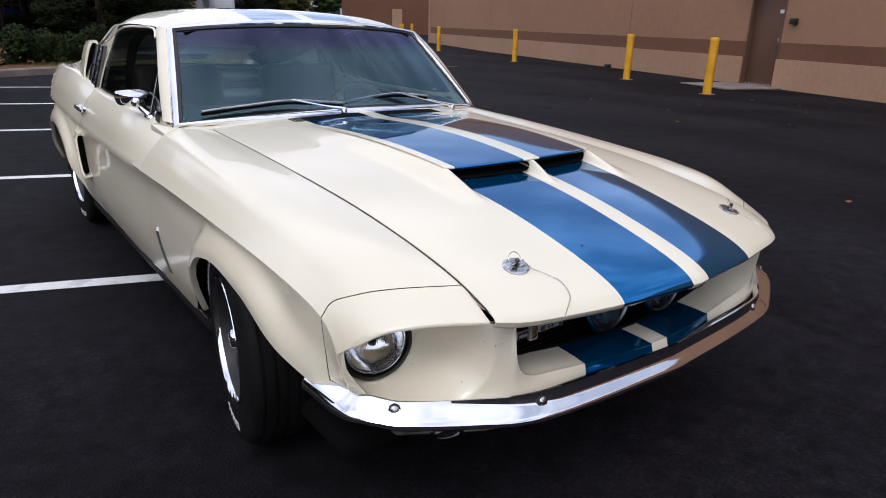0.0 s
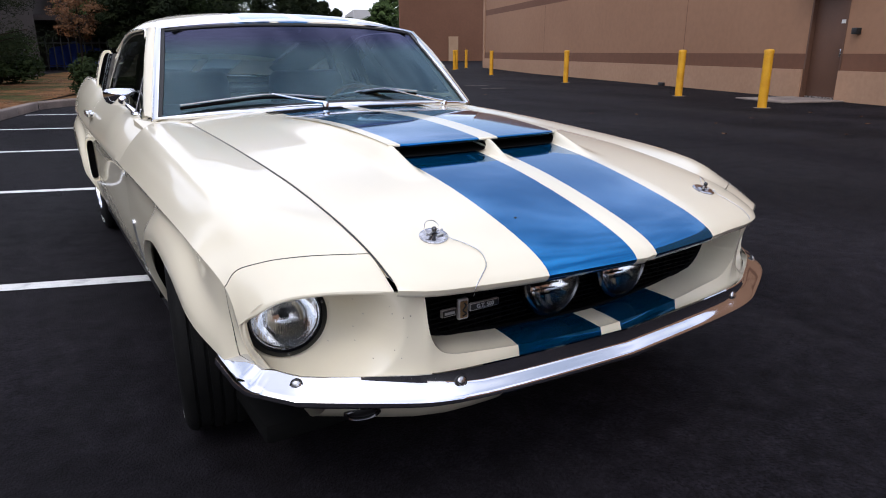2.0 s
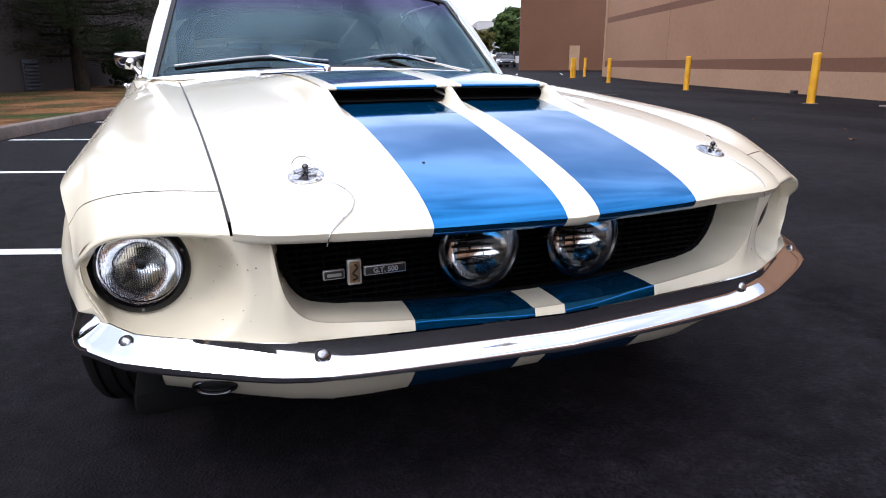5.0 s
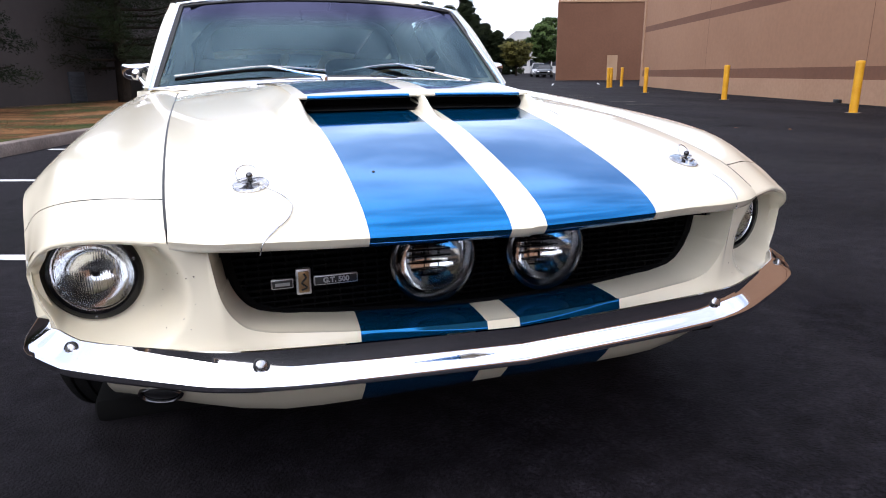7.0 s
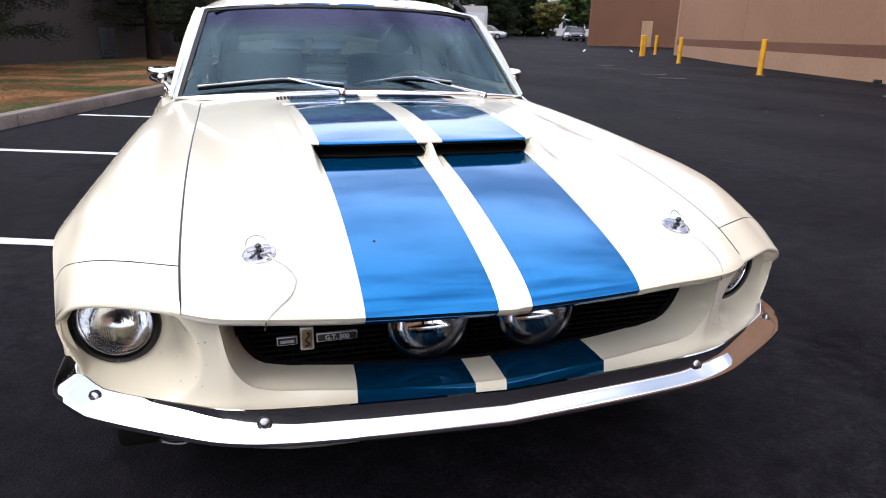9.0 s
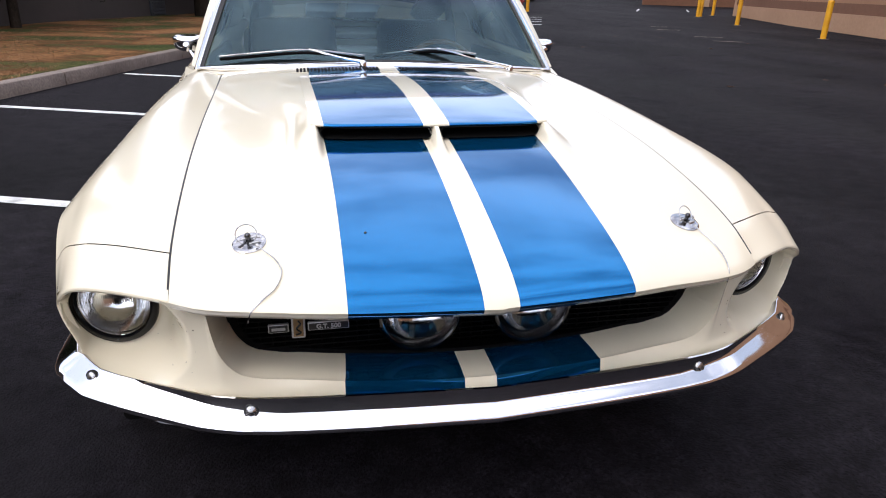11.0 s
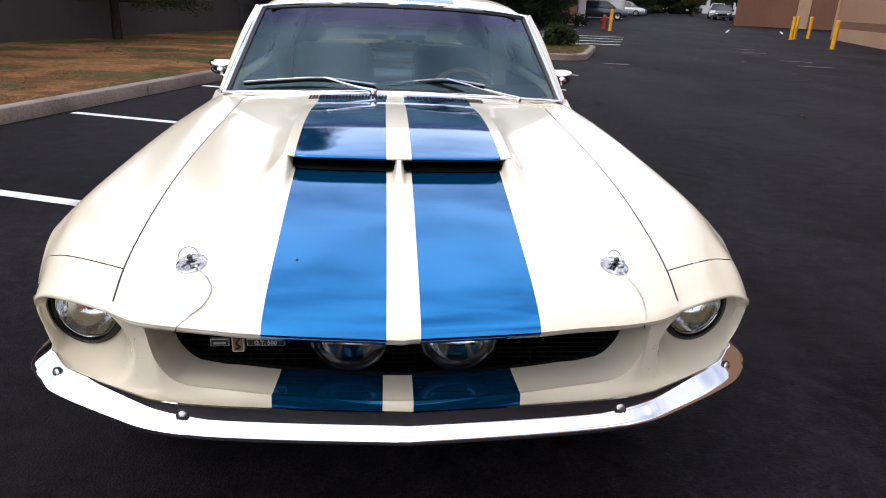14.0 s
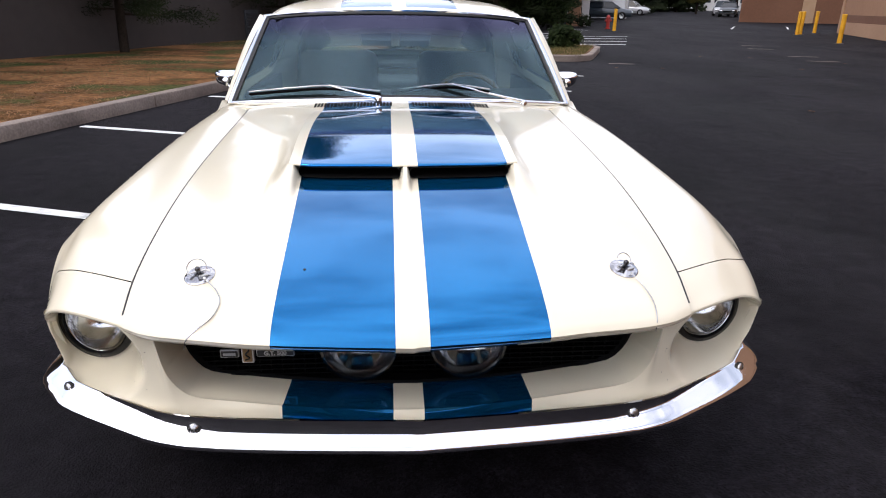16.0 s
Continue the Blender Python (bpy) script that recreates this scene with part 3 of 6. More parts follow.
# lines of the front wing: inner seam, crown, shoulder, outer shoulder, crease
WING = [
    [(0.640, 0.86, 0.836), (0.631, 0.5, 0.818), (0.624, 0.1, 0.7955), (0.614, -0.3, 0.7607), (0.606, -0.55, 0.7215), (0.600, -0.69, 0.687), (0.594, -0.782, 0.636)],
    [(0.705, 0.87, 0.838), (0.71, 0.5, 0.820), (0.71, 0.1, 0.794), (0.71, -0.3, 0.761), (0.71, -0.50, 0.732), (0.71, -0.625, 0.683), (0.703, -0.722, 0.636)],
    [(0.777, 0.88, 0.819), (0.795, 0.5, 0.802), (0.801, 0.1, 0.778), (0.800, -0.3, 0.745), (0.797, -0.46, 0.713), (0.797, -0.560, 0.667), (0.798, -0.655, 0.617)],
    [(0.838, 0.90, 0.756), (0.848, 0.5, 0.749), (0.851, 0.1, 0.735), (0.849, -0.3, 0.713), (0.846, -0.42, 0.686), (0.846, -0.51, 0.647), (0.847, -0.596, 0.579)],
    [(0.890, 0.90, 0.684), (0.892, 0.5, 0.688), (0.892, 0.1, 0.684), (0.889, -0.3, 0.672), (0.883, -0.42, 0.652), (0.873, -0.50, 0.612), (0.868, -0.556, 0.543)],
]
KNOTS = [0, 0.2, 0.4, 0.6, 0.75, 0.86, 1.0]
LINES = [[cubic(KNOTS, [p[i] for p in ln]) for i in range(3)] for ln in WING]
TUCK_D = [0, 0.03, 0.10, 0.22, 0.32, 0.42, 0.5]
tuck = smoothline(TUCK_D, [0, 0.010, 0.017, 0.016, 0.022, 0.042, 0.068])


front_arch = smoothline([-0.62, -0.53, -0.42, -0.31, -0.15, 0.04, 0.17, 0.265, 0.315, 0.345, 0.365], [0.375, 0.408, 0.455, 0.498, 0.554, 0.578, 0.558, 0.490, 0.40, 0.335, 0.29])


def low_edge(y):
    """The lower edge of the side: sill, wheel arches, and the end behind the bumper."""
    if y < 0.36:
        return front_arch(y)
    if y < 0.55:
        return 0.29 - 0.055 * step(y, 0.365, 0.55)
    if abs(y - 2.80) < 0.41:
        return max(0.235, 0.23 + 0.395 * (1 - ((y - 2.80) / 0.41) ** 2) ** 0.42)
    return 0.235 if y < 2.6 else 0.32


def arch_share(y, z):
    """How far the swelling round a wheel arch holds at a place of the side."""
    return step(y, -0.58, -0.30) * (1 - step(y, 0.24, 0.70)) * (step(z, 0.26, 0.50) if y > 0.2 else 1) if y < 1.5 else step(y, 2.38, 2.44) * (1 - step(y, 3.15, 3.25))


def flare(y, z):
    return 0.026 * arch_share(y, z) * (1 - step(z - low_edge(y), 0.015, 0.11))


def side_rows(edge, n=16):
    """Columns of the side below the crease points in edge, down to the low edge, with a turned-in lip."""
    cols = []
    for p in edge:
        col = []
        z1 = low_edge(p.y)
        for k in range(n + 1):
            z = p.z + (z1 - p.z) * (k / n) ** 1.0
            col.append(Vector((p.x - tuck(p.z - z) * (1 - 0.85 * step(-p.y, 0.25, 0.48)) * (1 - arch_share(p.y, z) * (1 - step(z - z1, 0.05, 0.13))) + flare(p.y, z) - 3.0 * (p.z - z) ** 2 * step(-p.y, 0.47, 0.56) - 0.008 * step(p.z - z, 0.0, 0.03) * (1 - step(p.z - z, 0.04, 0.12)) * (1 - step(-p.y, 0.30, 0.48)) * (1 - step(p.y, 0.5, 0.8)), p.y, z)))
        col.append(col[-1] + Vector((-0.008, 0, -0.003)))
        col.append(col[-1] + Vector((-0.012, 0, 0.003)))
        cols.append(col)
    return cols


def wing_section(q, n=26):
    pts = [Vector([f(q) for f in ln]) for ln in LINES]
    return through_points(pts, n)


HEAD_X, HEAD_Z, HEAD_Y, HEAD_TURN = 0.750, 0.533, -0.572, radians(10)
# the hand-laid nose stands prouder at its cheeks, and not quite alike
DRIVER_CHEEK = Vector((0.008, -0.034, 0.0))
PASSENGER_CHEEK = Vector((0.014, -0.024, 0.0))


def cheek(p):
    """Shift of the nose at a cheek, growing outwards past the lamp."""
    return (DRIVER_CHEEK if p.x > 0 else PASSENGER_CHEEK) * step(abs(p.x), 0.76, 0.87)


def build_wings():
    for s in (-1, 1):
        for name, q0, q1, m in (("front_wing", 0.0, 0.858, 60), ("nose_cap", 0.861, 1.0, 14)):
            rows = []
            for q in np.linspace(q0, q1, m):
                sec = wing_section(q)
                sec = [sec[0] + Vector((0, 0.004 * step(q, 0.93, 1.0), -0.03 + 0.027 * step(q, 0.93, 1.0)))] + sec
                rows.append(sec + side_rows([sec[-1]])[0][1:])
            if name == "nose_cap":
                last = rows[-1]
                for out, back, down in ((0.0, -0.0035, -0.003), (0.001, -0.0045, -0.007), (0.004, -0.002, -0.011), (0.010, 0.006, -0.013), (0.02, 0.03, -0.012)):
                    rows.append([p + Vector((-out * step(i, 10, 24), back * (1 - 0.9 * step(i, 18, 27)), down * (1 - step(i, 18, 27)))) for i, p in enumerate(last)])
            if s < 0:
                rows = [[p + cheek(p) * step(-p.y, 0.36, 0.54) for p in row] for row in mirrored(rows)]
            else:
                rows = [[p + cheek(p) * step(-p.y, 0.42, 0.58) for p in row] for row in rows]
            part(name, sheet(rows), CREAM, CAR, smooth=28)


build_wings()

# ---- doors, quarters: the belt line to the sill ----
belt = smoothline([0.88, 1.15, 1.4, 2.0, 2.3, 2.7, 3.2, 3.72], [0.838, 0.850, 0.856, 0.868, 0.902, 0.932, 0.930, 0.87])
belt_x = smoothline([0.88, 1.15, 1.4, 2.0, 2.4, 2.9, 3.4, 3.72], [0.735, 0.775, 0.79, 0.795, 0.80, 0.80, 0.755, 0.68])
crease_z = smoothline([0.88, 1.4, 2.0, 2.4, 2.9, 3.4, 3.72], [0.684, 0.688, 0.700, 0.72, 0.745, 0.74, 0.72])
crease_x = smoothline([0.88, 1.4, 2.0, 2.4, 2.9, 3.4, 3.72], [0.888, 0.892, 0.892, 0.898, 0.892, 0.835, 0.775])


def side_section(y):
    a, b = Vector((belt_x(y), y, belt(y))), Vector((crease_x(y), y, crease_z(y)))
    inner = Vector((a.x - 0.05, y, a.z + 0.002 - 0.004 * step(y, 0.88, 1.2)))
    mid = a.lerp(b, 0.5) + Vector((0.006 + 0.008 * step(y, 0.88, 1.4), 0, 0.012 - 0.002 * step(y, 0.88, 1.4)))
    return through_points([inner, a, mid, b], 18)


def build_sides():
    for s in (-1, 1):
        for name, y0, y1, m in (("door", 0.868, 2.06, 46), ("quarter_panel", 2.064, 3.70, 60)):
            rows = []
            for y in np.linspace(y0, y1, m):
                sec = side_section(y)
                rows.append(sec + side_rows([sec[-1]])[0][1:])
            if s < 0:
                rows = mirrored(rows)
            panel = part(name, sheet(rows), CREAM, CAR, smooth=50)
            if name == "door":
                bm = bmesh.new()
                x = s * 0.868
                box(bm, (-0.012, -0.02, -0.012), (0.012, 0.02, 0.012), 0.006, 2, Matrix.Translation((x, 1.99, 0.785)))
                box(bm, (-0.012, -0.02, -0.012), (0.012, 0.02, 0.012), 0.006, 2, Matrix.Translation((x, 2.11, 0.785)))
                box(bm, (-0.008, -0.085, -0.013), (0.008, 0.075, 0.013), 0.006, 2, Matrix.Translation((x + s * 0.022, 2.05, 0.787)))
                part("door_handle", bm, CHROME, panel, "chrome door handle")
            else:
                # lower side scoop, a raised frame with a black mouth
                rows2, mouth = [], []
                for k in range(25):
                    a = 2 * math.pi * k / 24
                    cx, cz = 0.030 * math.copysign(abs(math.cos(a)) ** 0.55, math.cos(a)), 0.112 * math.copysign(abs(math.sin(a)) ** 0.55, math.sin(a))
                    out = Vector((s * (0.893 + cx), 2.07 + 0.27 * cz, 0.540 + cz))
                    inn = Vector((s * (0.893 + cx * 0.68), 2.07 + 0.27 * cz, 0.540 + cz * 0.90))
                    base = Vector((s * (0.862 + cx * 0.3), 2.40 + 0.2 * cz, 0.545 + cz * 1.05))
                    rows2.append([base, base.lerp(out, 0.55) + Vector((s * 0.008, 0, 0)), out, inn, inn + Vector((-s * 0.004, 0.10, 0))])
                    mouth.append(inn + Vector((-s * 0.002, 0.05, 0)))
                part("side_scoop", sheet(rows2), CREAM, panel, "cream side air scoop with a black mouth", smooth=60)
                bm = bmesh.new()
                bm.faces.new([bm.verts.new(p) for p in mouth[:-1]])
                part("scoop_mouth", bm, DARK_INSIDE, panel, smooth=None)
        bm = bmesh.new()
        box(bm, (0.80, 0.40, 0.19), (0.835, 2.38, 0.245), 0.008)
        if s < 0:
            bmesh.ops.scale(bm, vec=(-1, 1, 1), verts=bm.verts[:])
        sill = part("sill", bm, BLACK, CAR, "dark sill trim")
        bm = bmesh.new()
        box(bm, (s * 0.838 - 0.003, 0.40, 0.236), (s * 0.838 + 0.003, 2.38, 0.246), 0.002)
        part("sill_strip", bm, CHROME, sill, "thin bright sill strip")
        # short strip rising along the shut line of the door
        rows = []
        for k in range(13):
            f = k / 12
            z, y, w = 0.325 + 0.155 * f, 0.705 + 0.098 * f ** 0.8, 0.016 - 0.007 * f
            x = 0.8955 - tuck(0.686 - z) - 0.008 * step(0.686 - z, 0.0, 0.03) * (1 - step(0.686 - z, 0.04, 0.12)) * (1 - step(y, 0.5, 0.8))
            rows.append([Vector((s * (x + o), y + d, z)) for o, d in ((-0.006, -w), (0.001, -w * 0.8), (0.002, 0.0), (0.001, w * 0.8), (-0.006, w))])
        part("edge_strip", sheet(rows, mat=lambda i, j: 1 if i > 10 else 0), [BLACK, STEEL], CAR, "short black edge strip with a bright tip", smooth=50)


build_sides()


# ---- nose: one moulded front round lamps and grille ----
mouth_rim = smoothline([0, 0.2, 0.32, 0.40, 0.44, 0.479, 0.50, 0.516, 0.524, 0.530, 0.534], [0.4425, 0.4425, 0.446, 0.4515, 0.457, 0.470, 0.490, 0.521, 0.555, 0.60, 0.628])
brow = smoothline([0.534, 0.62, 0.705, 0.800, 0.838, 0.854, 0.864], [0.628, 0.632, 0.632, 0.612, 0.592, 0.572, 0.541])
nose_y = smoothline([0, 0.05, 0.272, 0.42, 0.50, 0.53, 0.565, 0.62, 0.705, 0.800, 0.846, 0.867], [-0.834, -0.832, -0.808, -0.792, -0.795, -0.802, -0.804, -0.772, -0.714, -0.650, -0.600, -0.552])
nose_low = smoothline([0, 0.25, 0.5, 0.62, 0.75, 0.82, 0.864], [0.418, 0.416, 0.418, 0.416, 0.416, 0.424, 0.440])
low_y = smoothline([0, 0.05, 0.272, 0.5, 0.62, 0.705, 0.795, 0.84, 0.864], [-0.842, -0.840, -0.814, -0.796, -0.762, -0.715, -0.648, -0.596, -0.552])


def nose_point(x, v):
    top, low = mouth_rim(x) if x < 0.534 else brow(x), nose_low(x)
    z = top + (low - top) * v
    y = nose_y(x) + (low_y(x) - nose_y(x)) * v
    y += 0.022 * math.sin(math.pi * v) * step(x, 0.50, 0.60) * (1 - step(x, 0.80, 0.864))
    # recess round the head lamp, wider towards the cheek
    ang = math.atan2(z - HEAD_Z, x - HEAD_X)
    wide = 0.112 + 0.075 * max(0.0, -math.cos(ang)) ** 2 + 0.02 * max(0.0, math.sin(ang))
    r = math.hypot(x - HEAD_X, z - HEAD_Z)
    if r < wide:
        y += (HEAD_Y + 0.008 + (x - HEAD_X) * math.tan(HEAD_TURN) - y) * (1 - step(r, 0.093, wide)) * step(v, 0.0, 0.06)
    return Vector((x - 3.0 * max(0.0, 0.541 - z) ** 2 * step(x, 0.80, 0.864) - 0.002 * step(x, 0.850, 0.864), y, z))


def build_nose():
    sh = -0.0155
    xs = list(np.linspace(0, 0.43, 44)) + list(np.linspace(0.434, 0.538, 70)) + list(np.linspace(0.542, 0.864, 96))
    xs = sorted(set([round(float(x), 5) for x in xs]))
    allx = sorted(set([-x for x in xs] + xs + [sh - STRIPE_IN, sh + STRIPE_IN, sh - 0.27, sh + 0.27]))
    vs = np.linspace(0, 1, 56)

    def at(x, v):
        p = nose_point(abs(x), v)
        p.x = math.copysign(p.x, x)
        return p + cheek(p) * step(math.hypot(abs(x) - HEAD_X, p.z - HEAD_Z), 0.092, 0.110)
    rows = []
    # tunnel of the mouth, from the grille to the rim
    for back, shrink, up in ((0.105, 0.972, 0.002), (0.07, 0.978, 0.002), (0.03, 0.988, 0.001), (0.012, 0.994, -0.001), (0.004, 0.998, -0.001)):
        rows.append([Vector((x * (shrink if abs(x) > 0.3 else 1 - (1 - shrink) * abs(x) / 0.3), at(x, 0).y + back * (1 if abs(x) < 0.53 else 0.5), at(x, 0).z + (up if abs(x) < 0.52 else -0.004 - 0.1 * back))) for x in allx])
    nt = len(rows)
    rows += [[at(x, v) for x in allx] for v in vs]
    rows.append([p + Vector((0, 0.005, -0.006)) for p in rows[-1]])
    rows.append([p + Vector((0, 0.012, -0.02)) for p in rows[-1]])
    rows.append([p + Vector((0, 0.06, 0.0)) for p in rows[-1]])

    def keep(i, j):
        c = (rows[i][j] + rows[i][j + 1] + rows[i + 1][j] + rows[i + 1][j + 1]) / 4
        if i < nt:
            return abs(allx[j]) < 0.545
        return math.hypot(abs(c.x) - HEAD_X, c.z - HEAD_Z) > 0.082

    def paint(i, j):
        return 1 if STRIPE_IN < abs((allx[j] + allx[j + 1]) / 2 - sh) < 0.27 else 0
    part("nose", sheet(rows, mat=paint, keep=keep), [CREAM, BLUE], CAR, "moulded cream nose with stone chips and blue stripes on the lower lip", smooth=60)


build_nose()


def build_front_fittings():
    # grille: black bars of a fine grid
    bm = bmesh.new()
    add_grid(bm, [[Vector((x, -0.665, z)) for x in (-0.56, 0.56)] for z in (0.43, 0.66)])
    for k in range(15):
        z = 0.455 + 0.0125 * k
        box(bm, (-0.52, -0.695, z - 0.0018), (0.52, -0.675, z + 0.0018))
    for k in range(41):
        x = -0.50 + 0.025 * k
        box(bm, (x - 0.0013, -0.69, 0.445), (x + 0.0013, -0.678, 0.645))
    edge = [x * 0.972 for x in np.linspace(-0.534, 0.534, 161)]
    ring = [[Vector((x * k, nose_y(abs(x / 0.972)) + d, mouth_rim(abs(x / 0.972)) + u)) for x in edge] for k, d, u in ((1.004, 0.102, -0.002), (0.990, 0.098, 0.004), (0.975, 0.102, 0.009), (0.965, 0.13, 0.010))]
    add_grid(bm, ring)
    part("grille", bm, GRILLE, CAR, "black mesh grille", smooth=None)
    # head lamps
    for s in (-1, 1):
        m = Matrix.Translation((s * HEAD_X, HEAD_Y - 0.003, HEAD_Z)) @ Euler((radians(90), 0, s * HEAD_TURN)).to_matrix().to_4x4()
        lamp = part("head_lamp", lathe(bmesh.new(), [(0.070, -0.022), (0.060, -0.038), (0.045, -0.053), (0.030, -0.062), (0.015, -0.067), (0.0, -0.068)], 32, m), MIRROR_FACET, CAR, "round sealed-beam head lamp", smooth=60)
        part("lamp_bezel", lathe(bmesh.new(), [(0.092, -0.03), (0.0915, -0.004), (0.0895, 0.001), (0.079, 0.003), (0.0765, 0.0), (0.0745, -0.012), (0.0745, -0.05)], 48, m), GLOSS_BLACK, lamp, "black lamp bezel", smooth=60)
        part("lamp_ring", lathe(bmesh.new(), [(0.0765, -0.014), (0.0760, -0.007), (0.0745, -0.004), (0.0725, -0.006), (0.072, -0.014)], 48, m), CHROME, lamp, "chrome retaining ring", smooth=60)
        bm = bmesh.new()
        lathe(bm, [(0.0735, -0.010), (0.062, 0.002), (0.047, 0.011), (0.025, 0.017), (0.0, 0.019)], 40, m)
        part("lamp_lens", bm, HEAD_LENS, lamp, "fluted clear lamp glass", smooth=60).visible_shadow = False
        part("bulb_shield", lathe(bmesh.new(), [(0.0, -0.022), (0.010, -0.024), (0.012, -0.029), (0.012, -0.043), (0.0, -0.045)], 20, m), DARK_CHROME, lamp, "dark bulb shield", smooth=50)
        for turn in (0.35, 2.3, 4.71):
            at = m @ Matrix.Translation((0.085 * math.cos(turn), 0.085 * math.sin(turn), 0.0015))
            part("bezel_screw", lathe(bmesh.new(), [(0.0035, -0.002), (0.0035, 0.001), (0.002, 0.002), (0.0, 0.002)], 10, at), DARK_CHROME, lamp, smooth=50)
    # two driving lamps set side by side in the mouth
    for x in (-0.122, 0.120):
        m = Matrix.Translation((x, -0.735, 0.545)) @ Euler((radians(90), 0, 0)).to_matrix().to_4x4()
        lamp = part("driving_lamp", lathe(bmesh.new(), [(0.075, -0.008), (0.062, -0.026), (0.045, -0.040), (0.025, -0.049), (0.0, -0.052)], 40, m), MIRROR_FACET, CAR, "round driving lamp in the grille", smooth=60)
        part("lamp_shell", lathe(bmesh.new(), [(0.066, -0.016), (0.074, 0.002), (0.080, 0.008), (0.088, 0.004), (0.0905, -0.006), (0.086, -0.03), (0.06, -0.06)], 48, m), DARK_CHROME, lamp, "dark chrome lamp shell", smooth=60)
        part("lamp_lens", lathe(bmesh.new(), [(0.0755, 0.004), (0.06, 0.012), (0.035, 0.017), (0.0, 0.019)], 40, m), DRIVE_LENS, lamp, "clear lamp glass", smooth=60).visible_shadow = False


build_front_fittings()


# ---- bumper ----
bump_y = smoothline([0, 0.25, 0.47, 0.54, 0.60, 0.838, 0.849, 0.856, 0.860, 0.863], [-0.866, -0.856, -0.838, -0.822, -0.795, -0.652, -0.640, -0.620, -0.58, -0.45])
bump_z = smoothline([0, 0.47, 0.72, 0.80, 0.885], [0.402, 0.412, 0.420, 0.424, 0.434])


def build_bumper():
    xs = [0, 0.06, 0.12, 0.18, 0.25, 0.32, 0.36, 0.39, 0.42, 0.44, 0.46, 0.48, 0.50, 0.52, 0.54, 0.56, 0.58, 0.60, 0.62, 0.645, 0.67, 0.70, 0.74, 0.78, 0.81, 0.830, 0.838, 0.845, 0.849, 0.853, 0.856, 0.860, 0.863]
    # the middle stands upright over a sloping foot; towards the ends the slope takes up the whole height
    prof = [(0.022, 0.008), (0.016, 0.020), (0.009, 0.030), (0.004, 0.0335), (0.0005, 0.032), (0.0, 0.0005), (-0.0008, -0.0015), (-0.004, -0.0043), (-0.0108, -0.0094), (-0.0165, -0.0137), (-0.0215, -0.0176), (-0.0245, -0.0202), (-0.0262, -0.0235), (-0.0258, -0.0305), (-0.018, -0.0355), (0.03, -0.037)]
    tip = [(0.030, 0.004), (0.025, 0.014), (0.021, 0.0195), (0.0185, 0.0215), (0.0165, 0.0213), (0.015, 0.0204), (0.0135, 0.0194), (0.005, 0.0138), (-0.004, 0.0078), (-0.013, 0.0018), (-0.0205, -0.0032), (-0.0270, -0.0078), (-0.0302, -0.0115), (-0.0300, -0.0215), (-0.018, -0.032), (0.03, -0.036)]
    wrap = [(0.030, 0.006), (0.022, 0.0165), (0.016, 0.0205), (0.0135, 0.0213), (0.0115, 0.0208), (0.009, 0.0196), (0.005, 0.0172), (-0.003, 0.0118), (-0.012, 0.0058), (-0.020, 0.0002), (-0.0255, -0.0050), (-0.0285, -0.0105), (-0.0300, -0.0165), (-0.0295, -0.0235), (-0.018, -0.032), (0.03, -0.036)]
    half = []
    # the ends wrap round the cheeks, spreading a little towards the back
    reach = [x if x < 0.78 else 0.78 + (x - 0.78) * 0.66 if x < 0.849 else 0.8255 + (x - 0.849) * 2.1 for x in xs]
    for i, x in enumerate(xs):
        a, b = max(i - 1, 0), min(i + 1, len(xs) - 1)
        d = Vector((reach[b] - reach[a], bump_y(xs[b]) - bump_y(xs[a]), 0)).normalized()
        out = Vector((d.y, -d.x, 0)) if x > 0 else Vector((0, -1, 0))
        k = min(max((x - 0.42) / 0.30, 0.0), 1.0)
        section = prof if k < 1 else tip
        other, share = (tip, k) if k < 1 else (wrap, step(x, 0.842, 0.858))
        half.append([Vector((reach[i], bump_y(x), bump_z(x))) - out * (p[0] + (q[0] - p[0]) * share) + Vector((0, 0, p[1] + (q[1] - p[1]) * share)) for p, q in zip(section, other)])
    full = [[p + Vector((0.008 - 0.008 * step(-p.x, 0.82, 0.88), 0, 0)) for p in r] for r in mirrored(list(reversed(half[1:]))) + half]
    bumper = part("front_bumper", sheet(full), CHROME, CAR, "polished chrome front bumper blade", smooth=32)
    for x, y, z in ((0.470, -0.838, 0.418), (0.785, -0.691, 0.4325)):
        for s in (-1, 1):
            n = Vector((s * (0.08 if x < 0.6 else 0.6), -1, 0.35)).normalized()
            m = Matrix.Translation((s * x + (0.006 if x < 0.6 else 0.008), y, z)) @ n.to_track_quat("Z", "Y").to_matrix().to_4x4()
            part("bumper_bolt", lathe(bmesh.new(), [(0.0115, -0.004), (0.011, 0.001), (0.0088, 0.0036), (0.0046, 0.005), (0.0, 0.0053)], 24, m), STEEL, bumper, "domed bumper bolt", smooth=60)
            part("washer", lathe(bmesh.new(), [(0.0138, -0.005), (0.0138, 0.0006), (0.0128, 0.0014), (0.0112, 0.0010)], 24, m), BLACK, bumper, "dark washer under a bolt", smooth=60)
    # lower valance under the bumper, with stripes
    xs2 = sorted({0.0, STRIPE_IN, 0.1, 0.18, STRIPE_OUT, 0.35, 0.42, 0.5, 0.58, 0.62, 0.66, 0.70, 0.725})
    xs2 = [-x for x in reversed(xs2[1:])] + xs2
    rows = []
